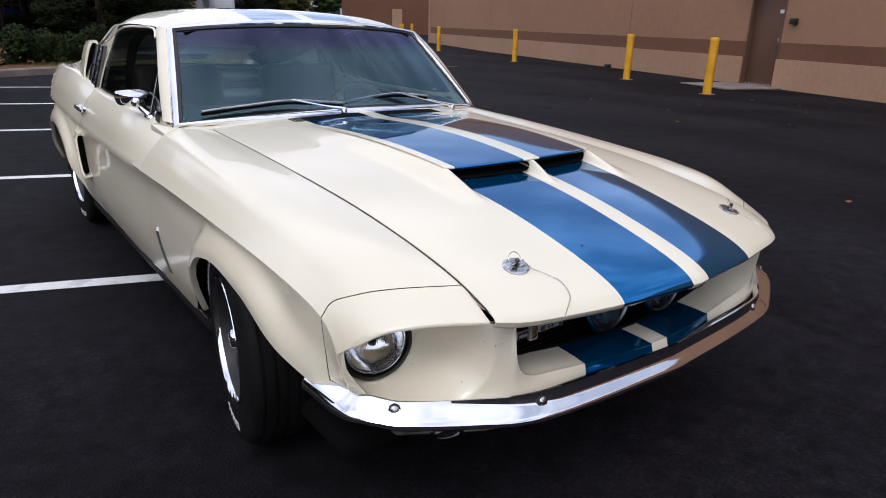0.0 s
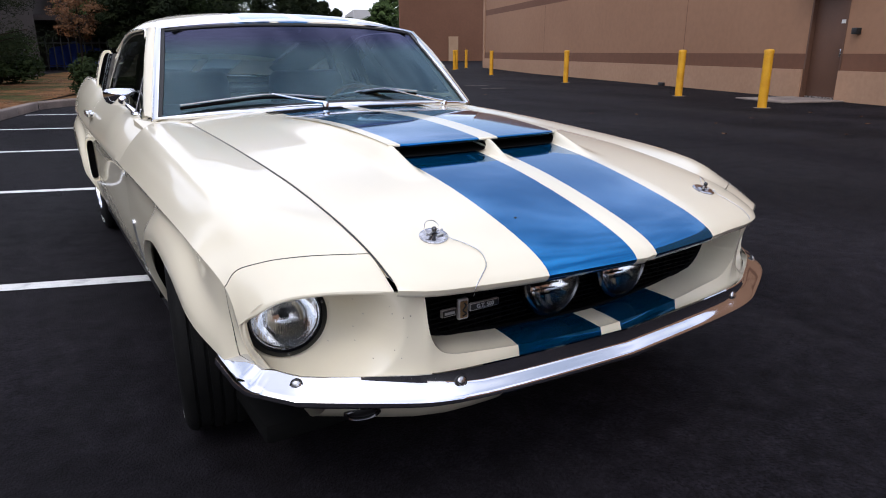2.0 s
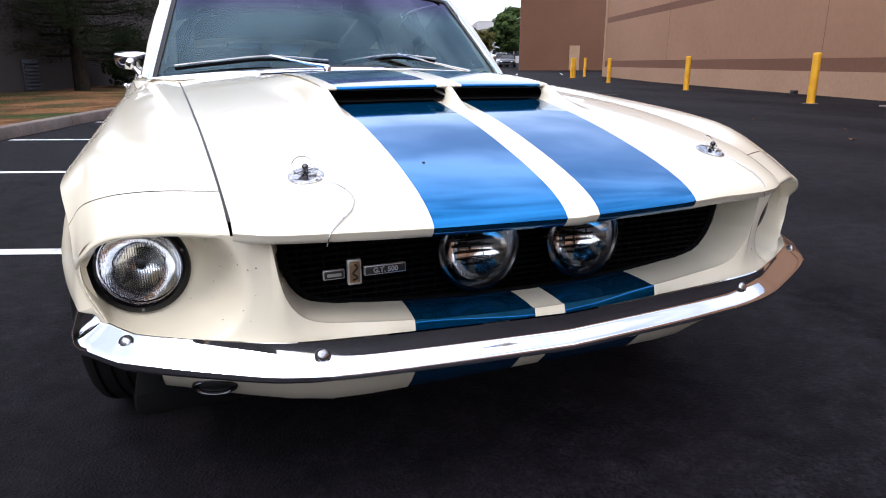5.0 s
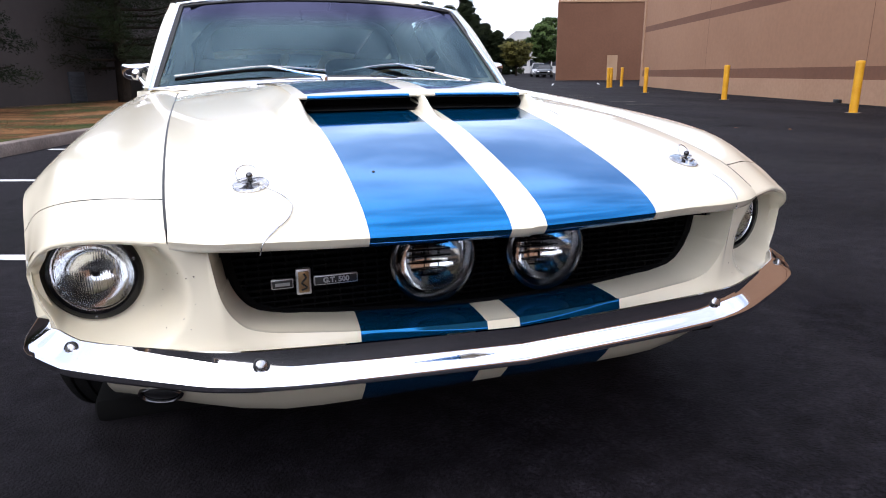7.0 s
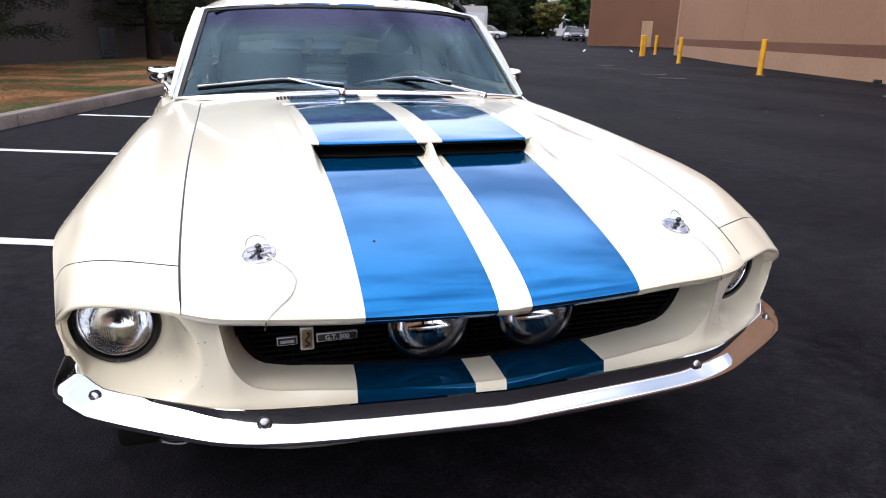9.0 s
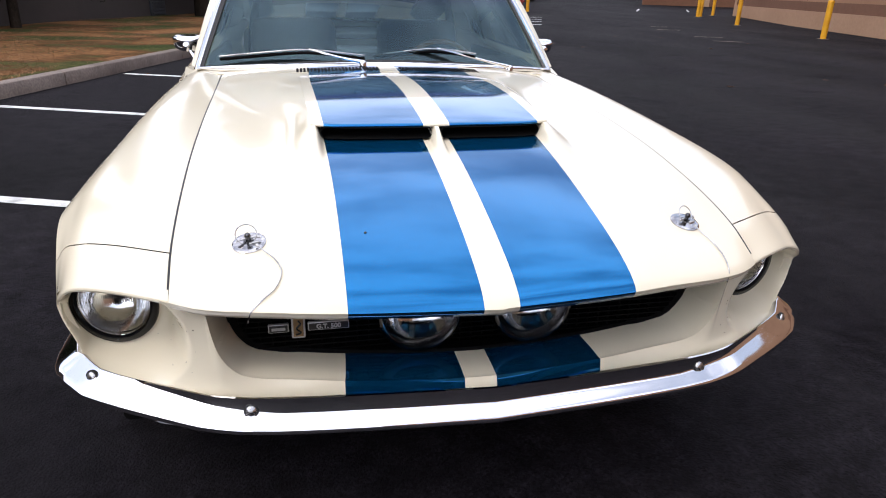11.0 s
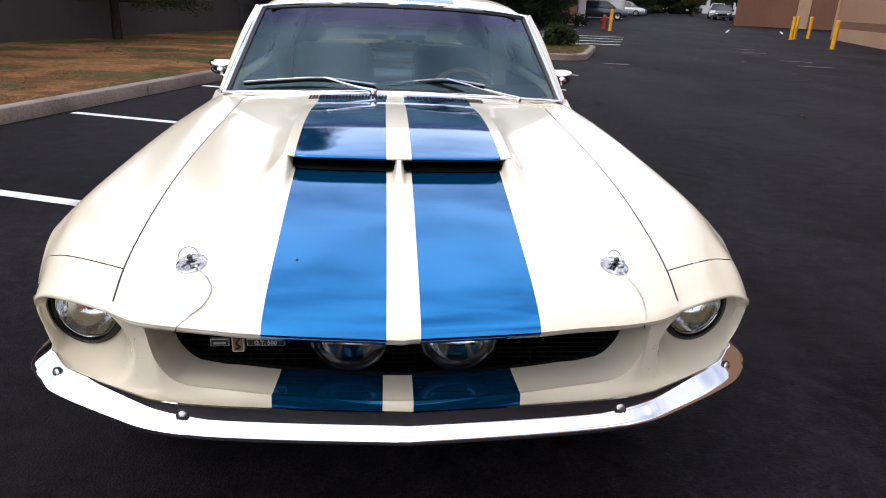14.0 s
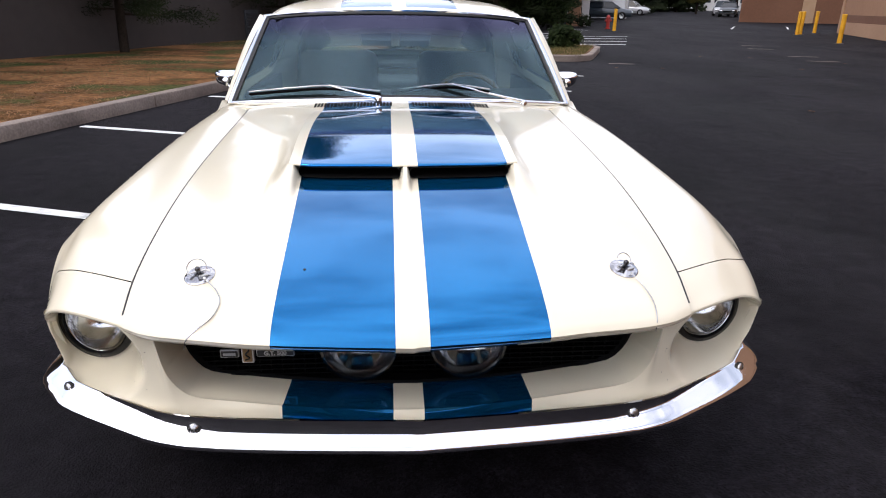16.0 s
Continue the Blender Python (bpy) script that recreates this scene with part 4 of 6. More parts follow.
    for dy, z in ((-0.06, 0.385), (-0.035, 0.34), (0.0, 0.295), (0.028, 0.266), (0.045, 0.254), (0.12, 0.25)):
        rows.append([Vector((x, -0.745 + 0.36 * max(0, abs(x) - 0.30) ** 1.7 + dy, z - 0.004 + 0.06 * (0.385 - z) / 0.13 * step(abs(x), 0.40, 0.80))) for x in xs2])
    mids = [(a + b) / 2 for a, b in zip(xs2, xs2[1:])]
    part("front_valance", sheet(rows, mat=lambda i, j: 1 if is_blue(mids[j]) else 0), [CREAM, BLUE], CAR, "cream lower valance with stripe ends", smooth=60)
    # oval parking lamps let into the valance
    for s in (-1, 1):
        y, z = -0.745 + 0.36 * 0.33 ** 1.7 - 0.026, 0.328
        m = Matrix.Translation((s * 0.64, y + 0.006, z + 0.006)) @ Vector((s * 0.30, -1, -0.42)).normalized().to_track_quat("Z", "Y").to_matrix().to_4x4() @ Matrix.Diagonal((1.2, 0.58, 1, 1))
        lamp = part("parking_lamp", lathe(bmesh.new(), [(0.034, -0.006), (0.034, 0.004), (0.031, 0.007), (0.027, 0.004), (0.026, -0.004)], 32, m), DARK_CHROME, CAR, "oval parking lamp in the valance", smooth=50)
        part("lamp_lens", lathe(bmesh.new(), [(0.027, 0.0), (0.018, 0.004), (0.0, 0.006)], 32, m), BLACK, lamp, "dark lamp lens", smooth=60)


build_bumper()


# ---- cowl, screen, roof ----
screen_low = lambda x: Vector((x, 0.775 + 0.125 * (abs(x) / 0.73) ** 2.2, 0.874 - 0.034 * (abs(x) / 0.73) ** 2.0))
screen_top = lambda x: Vector((x, 1.165 + 0.10 * (abs(x) / 0.616) ** 2.2, 1.218 - 0.036 * (abs(x) / 0.616) ** 2.2))


def screen_point(u, v, out=0.0):
    a, b = screen_low(0.73 * u), screen_top(0.616 * u)
    p = a.lerp(b, v)
    bow = 0.022 * 4 * v * (1 - v)
    return p + Vector((0, -0.75, 0.66)) * (bow * 0.35 + out)


def build_cowl():
    bm = bmesh.new()
    xs = sorted({0.0, STRIPE_IN, 0.1, 0.18, STRIPE_OUT, 0.35, 0.45, 0.55, 0.632})
    xs = [-x for x in reversed(xs[1:])] + xs
    rows = []
    for k, v in enumerate((-0.05, 0, 0.25, 0.5, 0.75, 1.0, 1.08)):
        row = []
        for x in xs:
            b = screen_low(x)
            y = hood_rear(x) + 0.004 + (max(b.y + 0.02, hood_rear(x) + 0.03) - hood_rear(x)) * max(v, 0)
            x = lay(x, y)
            z = hood_z(x, min(y, 0.82)) - (0.03 if v < 0 else 0) - (0.02 if v > 1 else 0)
            row.append(Vector((x, y, z)))
        rows.append(row)
    mids = [(a + b) / 2 for a, b in zip(xs, xs[1:])]
    cowl = part("cowl_panel", sheet(rows, mat=lambda i, j: 1 if is_blue(mids[j]) else 0), [CREAM, BLUE], CAR, smooth=60)
    for s in (-1, 1):
        for k in range(24):
            x = s * (0.045 + 0.0132 * k)
            y = 0.668 + 0.02 * (k / 23) ** 2
            bm = bmesh.new()
            box(bm, (-0.0042, -0.040, -0.003), (0.0042, 0.040, 0.0014), m=Matrix.Translation((x, y, hood_z(x, y))) @ Euler((radians(3), 0, 0)).to_matrix().to_4x4())
            part("vent_slot", bm, DARK_INSIDE, cowl, smooth=None)


build_cowl()


def build_cowl_sides():
    for s in (-1, 1):
        bm = bmesh.new()
        pts = [(0.55, 0.80, 0.834), (0.645, 0.78, 0.836), (0.72, 0.82, 0.834), (0.785, 0.86, 0.810), (0.80, 1.02, 0.835), (0.70, 1.05, 0.84), (0.55, 0.95, 0.84)]
        top = [bm.verts.new((s * x, y, z)) for x, y, z in pts]
        low = [bm.verts.new((s * x, y, z - 0.05)) for x, y, z in pts]
        bm.faces.new(top)
        for i in range(len(pts)):
            j = (i + 1) % len(pts)
            bm.faces.new((top[i], top[j], low[j], low[i]))
        part("cowl_corner", bm, CREAM, CAR, smooth=None)


build_cowl_sides()


def build_screen():
    us = np.linspace(-1, 1, 33)
    vs = np.linspace(0, 1, 15)
    rows = [[screen_point(u, v) for u in us] for v in vs]
    glass = part("windscreen", sheet(rows), SCREEN_GLASS, CAR, "curved tinted windscreen with a dark shade band", smooth=180)
    glass.visible_shadow = False
    # frame: rubber inside, bright trim outside
    loop = [(u, 0) for u in np.linspace(-1, 1, 33)] + [(1, v) for v in np.linspace(0.06, 0.94, 12)] + [(u, 1) for u in np.linspace(1, -1, 33)] + [(-1, v) for v in np.linspace(0.94, 0.06, 12)]

    def ring(ins, out):
        pts = []
        for u, v in loop:
            cu, cv = (0, 0.5)
            p = screen_point(u, v, out)
            c = screen_point(u * (1 - 0.06), 0.5 + (v - 0.5) * 0.9, out)
            d = (c - p).normalized()
            pts.append(p + d * ins)
        return pts
    bm = bmesh.new()
    add_grid(bm, list(map(list, zip(ring(0.022, 0.002), ring(0.020, 0.006), ring(0.004, 0.008), ring(0.0, 0.004), ring(0.022, 0.002)))) and [list(r) for r in zip(*[ring(0.022, 0.002), ring(0.020, 0.005), ring(0.002, 0.007), ring(-0.002, 0.003)])] + [[ring(0.022, 0.002)[0], ring(0.020, 0.005)[0], ring(0.002, 0.007)[0], ring(-0.002, 0.003)[0]]])
    part("screen_seal", bm, GASKET_AND_GAP, CAR, "black rubber windscreen seal", smooth=60)
    rows = [list(r) for r in zip(*[ring(0.006, 0.006), ring(0.002, 0.013), ring(-0.016, 0.014), ring(-0.024, 0.008), ring(-0.026, 0.0)])]
    part("screen_trim", sheet(rows + [rows[0]]), CHROME, CAR, "bright windscreen trim", smooth=60)


build_screen()

roof_z = smoothline([1.16, 1.3, 1.5, 1.8, 2.1, 2.4, 2.8, 3.2, 3.66], [1.222, 1.251, 1.276, 1.287, 1.278, 1.246, 1.158, 1.045, 0.925])
roof_w = smoothline([1.16, 1.3, 1.6, 2.0, 2.4, 2.8, 3.2, 3.66], [0.612, 0.625, 0.640, 0.645, 0.655, 0.675, 0.70, 0.70])
roof_drop = smoothline([1.16, 1.3, 1.6, 2.0, 2.4, 2.8, 3.2, 3.66], [0.050, 0.064, 0.085, 0.090, 0.15, 0.19, 0.13, 0.04])


def build_roof():
    xs = [0, STRIPE_IN, 0.08, 0.14, 0.2, STRIPE_OUT]
    ts = [0.35, 0.5, 0.62, 0.73, 0.82, 0.89, 0.94, 0.975, 1.0]
    ys = [1.16, 1.18, 1.22, 1.28, 1.36, 1.46, 1.58, 1.72, 1.88, 2.05, 2.2, 2.35, 2.5, 2.7, 2.9, 3.1, 3.3, 3.5, 3.66]
    rows = []
    for k, y in enumerate(ys):
        w, d, z0 = roof_w(y), roof_drop(y), roof_z(y)
        half = []
        for x in xs + [STRIPE_OUT + (w - STRIPE_OUT) * (t - 0.3) / 0.7 for t in ts]:
            u = x / w
            yy = y + (0.10 * u ** 2.2) * max(0, 1 - (y - 1.16) / 0.5)
            half.append(Vector((x, yy, z0 - d * (0.45 * u ** 2.2 + 0.55 * u ** 9))))
        rows.append([Vector((-p.x, p.y, p.z)) for p in reversed(half[1:])] + half)
    rows.insert(0, [p + Vector((0, 0.015, -0.02)) for p in rows[0]])
    cols = rows[5]
    mids = [(a.x + b.x) / 2 for a, b in zip(cols, cols[1:])]

    def keep(i, j):
        c = (rows[i][j] + rows[i + 1][j + 1]) / 2
        return not (2.44 < c.y < 3.12 and abs(c.x) < 0.56)
    part("roof", sheet(rows, mat=lambda i, j: 1 if i > 1 and is_blue(mids[j]) else 0, keep=keep), [CREAM, BLUE], CAR, "cream fastback roof with blue stripes", smooth=50)
    rw = [[Vector((x, y, roof_z(y) - roof_drop(y) * (0.45 * abs(x / roof_w(y)) ** 2.2) - 0.008)) for x in np.linspace(-0.6, 0.6, 13)] for y in np.linspace(2.38, 3.18, 10)]
    back = part("rear_window", sheet(rw), REAR_GLASS, CAR, "sloping rear window", smooth=180)
    back.visible_shadow = False
    # A pillars, drip rails, side glass, sail panels
    for s in (-1, 1):
        rows = [[Vector((s * x, y, roof_z(y) - roof_drop(y) * (0.45 * (x / roof_w(y)) ** 2.2 + 0.55 * (x / roof_w(y)) ** 9) - 0.016 - 0.02 * k)) for k, x in enumerate((0.50, 0.53, 0.57, 0.62))] for y in np.linspace(2.36, 3.30, 16)]
        part("window_surround", sheet(rows), VINYL, back, "dark rear window surround", smooth=60)
        a = [Vector((0.735, 0.90, 0.842)), Vector((0.705, 1.02, 0.963)), Vector((0.668, 1.15, 1.088)), Vector((0.630, 1.275, 1.192))]
        b = [Vector((0.768, 0.965, 0.852)), Vector((0.738, 1.08, 0.963)), Vector((0.700, 1.20, 1.085)), Vector((0.655, 1.34, 1.190))]
        out = [(p + q) / 2 + Vector((0.010, -0.012, 0.006)) for p, q in zip(a, b)]
        inn = [(p + q) / 2 + Vector((-0.03, 0.02, -0.02)) for p, q in zip(a, b)]
        curves = [through_points(c, 12) for c in (a, out, b, inn, a)]
        rows = [list(r) for r in zip(*curves)]
        if s < 0:
            rows = mirrored(rows)
        part("windscreen_pillar", sheet(rows), CREAM, CAR, smooth=60)
        rail = through_points([(0.672, 1.30, 1.150), (0.658, 1.37, 1.184), (0.652, 1.6, 1.188), (0.655, 1.95, 1.176), (0.680, 2.25, 1.10)], 30)
        bm = bmesh.new()
        tube(bm, [Vector((s * p.x, p.y, p.z)) for p in rail], 0.006, 6)
        part("drip_rail", bm, CREAM, CAR, "cream drip rail", smooth=60)
        top = through_points([(0.745, 1.00, 0.885), (0.690, 1.20, 1.06), (0.652, 1.36, 1.165), (0.645, 1.6, 1.178), (0.650, 1.9, 1.168), (0.665, 2.06, 1.13)], 20)
        rows = []
        for p in top:
            lowp = Vector((0.772, min(max(p.y, 0.98), 2.08), belt(min(max(p.y, 0.98), 2.08)) - 0.01))
            rows.append([Vector((s * q.x, q.y, q.z)) for q in (lowp, lowp.lerp(p, 0.5) + Vector((0.008, 0, 0)), p)])
        side = part("side_window", sheet(rows), SIDE_GLASS, CAR, "dark side window", smooth=180)
        side.visible_shadow = False
        bm = bmesh.new()
        tube(bm, [(s * 0.772, 1.12, 0.86), (s * 0.725, 1.16, 0.98), (s * 0.69, 1.20, 1.055)], 0.004, 6)
        part("vent_post", bm, DARK_CHROME, CAR, smooth=60)
        # sail panel and its upper scoop
        rows = []
        for y in np.linspace(2.07, 3.62, 26):
            t = Vector((roof_w(y) - 0.002, y, roof_z(y) - roof_drop(y) + 0.006))
            lo = Vector((belt_x(y) - 0.02, y, belt(y) - 0.004))
            if t.z < lo.z:
                t.z = lo.z
            rows.append([Vector((s * q.x, q.y, q.z)) for q in (lo, lo.lerp(t, 0.35) + Vector((0.006, 0, 0)), lo.lerp(t, 0.7) + Vector((0.004, 0, 0)), t)])
        part("sail_panel", sheet(rows), CREAM, CAR, smooth=60)
        rows2, mouth = [], []
        for k in range(25):
            a = 2 * math.pi * k / 24
            cx, cz = 0.030 * math.copysign(abs(math.cos(a)) ** 0.6, math.cos(a)), 0.105 * math.copysign(abs(math.sin(a)) ** 0.6, math.sin(a))
            c = Vector((0.745 - 0.30 * cz, 2.36, 1.00))
            out = Vector((c.x + cx, c.y + 0.2 * cz, c.z + cz))
            inn = Vector((c.x + cx * 0.6, c.y + 0.2 * cz, c.z + cz * 0.86))
            base = Vector((0.70 - 0.30 * cz + cx, 2.72, 1.00 + cz * 0.9))
            rows2.append([Vector((s * q.x, q.y, q.z)) for q in (base, base.lerp(out, 0.6) + Vector((0.012, 0, 0)), out, inn, inn + Vector((-0.01, 0.08, 0)))])
            mouth.append(Vector((s * (inn.x - 0.006), inn.y + 0.05, inn.z)))
        scoop = part("window_scoop", sheet(rows2), CREAM, CAR, "cream scoop over the quarter window", smooth=60)
        bm = bmesh.new()
        bm.faces.new([bm.verts.new(p) for p in mouth[:-1]])
        part("scoop_mouth", bm, DARK_INSIDE, scoop, smooth=None)
        # louvre blades over the quarter window
        for k in range(5):
            y = 2.095 + 0.044 * k
            rows = [[Vector((s * (0.785 - 0.34 * (z - 0.875) + out), y + dy + 0.10 * (z - 0.875), z)) for dy, out in ((0.0, -0.012), (-0.004, 0.004), (0.010, 0.010), (0.024, 0.004), (0.026, -0.012))] for z in np.linspace(0.875, 1.085, 5)]
            part("louvre_blade", sheet(rows), DARK_CHROME if k % 2 == 0 else STEEL, CAR, "grey metal louvre blade beside the side window", smooth=60)


build_roof()


def build_tail():
    rows = [[Vector((x, 3.705 - 0.03 * abs(x) ** 2, z)) for x in np.linspace(-0.76, 0.76, 17)] for z in (0.82, 0.7, 0.5, 0.36)]
    rows.insert(0, [Vector((x, 3.66, 0.885 - 0.05 * abs(x))) for x in np.linspace(-0.64, 0.64, 17)])
    rows.insert(0, [Vector((x, 3.30, 0.925 - 0.04 * abs(x))) for x in np.linspace(-0.68, 0.68, 17)])
    part("tail_panel", sheet(rows), CREAM, CAR, smooth=50)
    bm = bmesh.new()
    box(bm, (-0.80, -0.5, 0.18), (0.80, 3.5, 0.24), 0.02)
    part("floor_pan", bm, DARK_INSIDE, CAR)
    bm = bmesh.new()
    box(bm, (-0.58, -0.62, 0.30), (0.58, 0.70, 0.60), 0.02)
    part("engine_bay", bm, DARK_INSIDE, CAR)


build_tail()


# ---- wheels ----
def build_wheel(x, y, s, turn=0.0):
    R = 0.318
    m = Matrix.Translation((x, y, R)) @ Euler((0, 0, turn)).to_matrix().to_4x4() @ Euler((0, radians(90 * s), 0)).to_matrix().to_4x4()
    wheel = new("wheel")
    wheel.parent = CAR
    tagged(wheel, "road wheel with a chrome spoked rim")
    bm = bmesh.new()
    lathe(bm, [(0.195, 0.075), (0.21, 0.09), (0.25, 0.088), (0.285, 0.086), (0.304, 0.079), (0.314, 0.070), (R, 0.058), (R, 0.052), (R - 0.007, 0.051), (R - 0.007, 0.044), (R, 0.043), (R, 0.018), (R - 0.007, 0.017), (R - 0.007, 0.009), (R, 0.008), (R, -0.012), (R - 0.007, -0.013), (R - 0.007, -0.020), (R, -0.021), (R, -0.043), (R - 0.007, -0.044), (R - 0.007, -0.051), (R, -0.052), (R, -0.06), (0.314, -0.075), (0.30, -0.09), (0.25, -0.10), (0.195, -0.08)], 72, m)
    part("tyre", bm, RUBBER, wheel, "black tyre with raised white lettering", smooth=40)
    bm = bmesh.new()
    lathe(bm, [(0.196, 0.085), (0.1935, 0.0895), (0.190, 0.086), (0.187, 0.074)], 56, m)
    rim = part("rim", bm, CHROME, wheel, "polished rim lip", smooth=40)
    part("rim_barrel", lathe(bmesh.new(), [(0.187, 0.074), (0.180, 0.06), (0.175, 0.03), (0.173, -0.06)], 56, m), BLACK, rim, "dark inner barrel", smooth=40)
    for k in range(5):
        bm = bmesh.new()
        box(bm, (0.03, -0.022, 0.018), (0.178, 0.022, 0.046), 0.009, 2, m @ Euler((0, 0, 2 * math.pi * k / 5)).to_matrix().to_4x4())
        part("spoke", bm, DARK_CHROME, rim)
    bm = bmesh.new()
    lathe(bm, [(0.042, 0.02), (0.040, 0.052), (0.032, 0.058), (0.028, 0.070), (0.023, 0.075), (0.0, 0.077)], 32, m)
    part("hub_cap", bm, CHROME, rim, "chrome hub cap", smooth=40)
    bm = bmesh.new()
    lathe(bm, [(0.172, 0.0), (0.0, 0.0)], 32, m)
    part("brake_drum", bm, DARK_INSIDE, wheel, smooth=None)
    for start, count in ((0.5, 9), (2.95, 6)):
        bm = bmesh.new()
        for k in range(count):
            a = start + k * 0.105
            w = (0.010, 0.008, 0.011)[k % 3]
            box(bm, (0.252, -w, 0.085), (0.278, w, 0.0892), 0.003, 1, m @ Euler((0, 0, a)).to_matrix().to_4x4())
            box(bm, (0.259, -w + 0.004, 0.086), (0.271, w - 0.004, 0.0897), 0, 1, m @ Euler((0, 0, a)).to_matrix().to_4x4(), 1)
        part("sidewall_mark", bm, [WHITE_LETTER, RUBBER], wheel, "white sidewall bars", smooth=None)


for wx, s in ((-0.795, -1), (0.795, 1)):
    cy = 0.005
    rows = [[Vector((x * s, cy + 0.372 * math.cos(q), 0.25 + 0.39 * math.sin(q))) for x in (0.875, 0.80, 0.58)] for q in np.linspace(0.12, 2.75, 22)]
    part("wheel_well", sheet(rows), DARK_INSIDE, CAR, "black wheel well", smooth=60)
    build_wheel(wx + 0.008 * s, 0.05, s, radians(-9))
    build_wheel(wx * 0.95, 2.78, s)


# ---- car details ----
def on_hood(x, y, up=0.0):
    return Vector((x, y, hood_z(x, y) + up))


def build_hood_pins():
    for s in (-1, 1):
        px = -0.452 if s < 0 else 0.466
        c = on_hood(px, -0.708)
        n = (on_hood(px + 0.03, -0.712) - on_hood(px - 0.03, -0.712)).cross(on_hood(px, -0.68) - on_hood(px, -0.75)).normalized()
        m = Matrix.Translation(c) @ n.to_track_quat("Z", "Y").to_matrix().to_4x4() @ Matrix.Diagonal((0.86, 0.86, 1.0, 1.0))
        pin = part("hood_pin", lathe(bmesh.new(), [(0.037, -0.002), (0.037, 0.002), (0.033, 0.0045), (0.026, 0.0035), (0.014, 0.006), (0.0, 0.006)], 36, m), PIN_CHROME, CAR, "round chrome hood-pin plate", smooth=50)
        bm = bmesh.new()
        lathe(bm, [(0.0052, 0.004), (0.0052, 0.016), (0.0068, 0.017), (0.0068, 0.020), (0.004, 0.0235), (0.0, 0.0245)], 14, m)
        lathe(bm, [(0.0115, 0.004), (0.0115, 0.007), (0.006, 0.008)], 14, m)
        part("pin_post", bm, DARK_CHROME, pin, smooth=50)
        th = 0.5 if s < 0 else 0.15
        turn = Euler((0, 0, th)).to_matrix().to_4x4()
        bm = bmesh.new()
        tube(bm, [m @ turn @ Vector(p) for p in ((-0.026, 0, 0.011), (-0.01, 0, 0.0125), (0.016, 0, 0.0125), (0.027, -0.004, 0.011))], 0.0024, 6)
        tube(bm, [m @ turn @ Vector((0.023 * math.cos(a) - 0.002, 0.017 * math.sin(a) + 0.006, 0.019 + 0.012 * math.sin(a))) for a in np.linspace(-0.9, 4.2, 26)], 0.0011, 5)
        part("pin_clip", bm, STEEL, pin, "wire safety clip", smooth=60)
        bm = bmesh.new()
        box(bm, (-0.011, -0.004, 0.004), (0.011, 0.004, 0.009), 0.002, 2, m @ turn @ Matrix.Translation((0.010, -0.012, 0)))
        part("pin_latch", bm, STEEL, pin)
        # lanyard to the lip
        if s < 0:
            way = [(-0.437, -0.733, 0.012), (-0.425, -0.742, 0.006), (-0.405, -0.765, 0.003), (-0.392, -0.80, 0.003), (-0.402, -0.835, 0.003), (-0.425, -0.853, 0.003), (-0.445, -0.862, 0.000), (-0.452, -0.862, -0.02)]
        else:
            way = [(0.474, -0.735, 0.012), (0.482, -0.745, 0.006), (0.495, -0.770, 0.003), (0.501, -0.800, 0.003), (0.500, -0.825, 0.003), (0.497, -0.843, 0.001), (0.496, -0.846, -0.02)]
        pts = through_points([Vector((x, y, hood_z(x, max(y, lip_y(abs(x)))) + u)) for x, y, u in way], 40)
        part("lanyard", tube(bmesh.new(), pts, 0.0012, 6), STEEL, pin, "thin steel lanyard", smooth=60)
        bm = bmesh.new()
        tube(bm, pts[0:3], 0.0035, 8)
        part("lanyard_ferrule", bm, STEEL, pin, smooth=60)


def build_wipers():
    for pivot, tip, elbow, hinge in (((-0.096, 0.735, 0.884), (-0.645, 0.868, 0.893), (-0.30, 0.80, 0.925), (-0.175, 0.755, 0.897)), ((0.522, 0.785, 0.862), (-0.040, 0.852, 0.904), (0.215, 0.81, 0.932), (0.42, 0.785, 0.885))):
        w = part("wiper", lathe(bmesh.new(), [(0.015, -0.012), (0.015, 0.002), (0.011, 0.009), (0.0, 0.012)], 20, Matrix.Translation(pivot)), CHROME, CAR, "chrome windscreen wiper", smooth=50)
        bm = bmesh.new()
        arm = through_points([pivot, hinge, elbow], 12)
        tube(bm, [p + Vector((0, -0.004, 0.004)) for p in arm], [0.008, 0.008, 0.0072, 0.0066, 0.006, 0.0055, 0.005, 0.0046, 0.0043, 0.004, 0.004, 0.0038, 0.0036], 8)
        part("wiper_arm", bm, CHROME, w, smooth=60)
        e, t, h = Vector(elbow), Vector(tip), Vector(hinge)
        mid = e + Vector((0, -0.004, 0.0))
        far = mid + (mid - t) * 0.62
        far.z = 0.5 * (far.z + t.z) - 0.008
        spine = through_points([t, (t + mid) / 2 + Vector((0, -0.003, 0.004)), mid + Vector((0, 0, 0.002)), far], 16)
        bm = bmesh.new()
        tube(bm, spine, 0.0029, 6)
        part("wiper_bridge", bm, STEEL, w, smooth=60)
        bm = bmesh.new()
        tube(bm, [p + Vector((0, 0.008, -0.013)) for p in spine], 0.0062, 6)
        part("wiper_blade", bm, GRILLE, w, "black rubber blade", smooth=60)


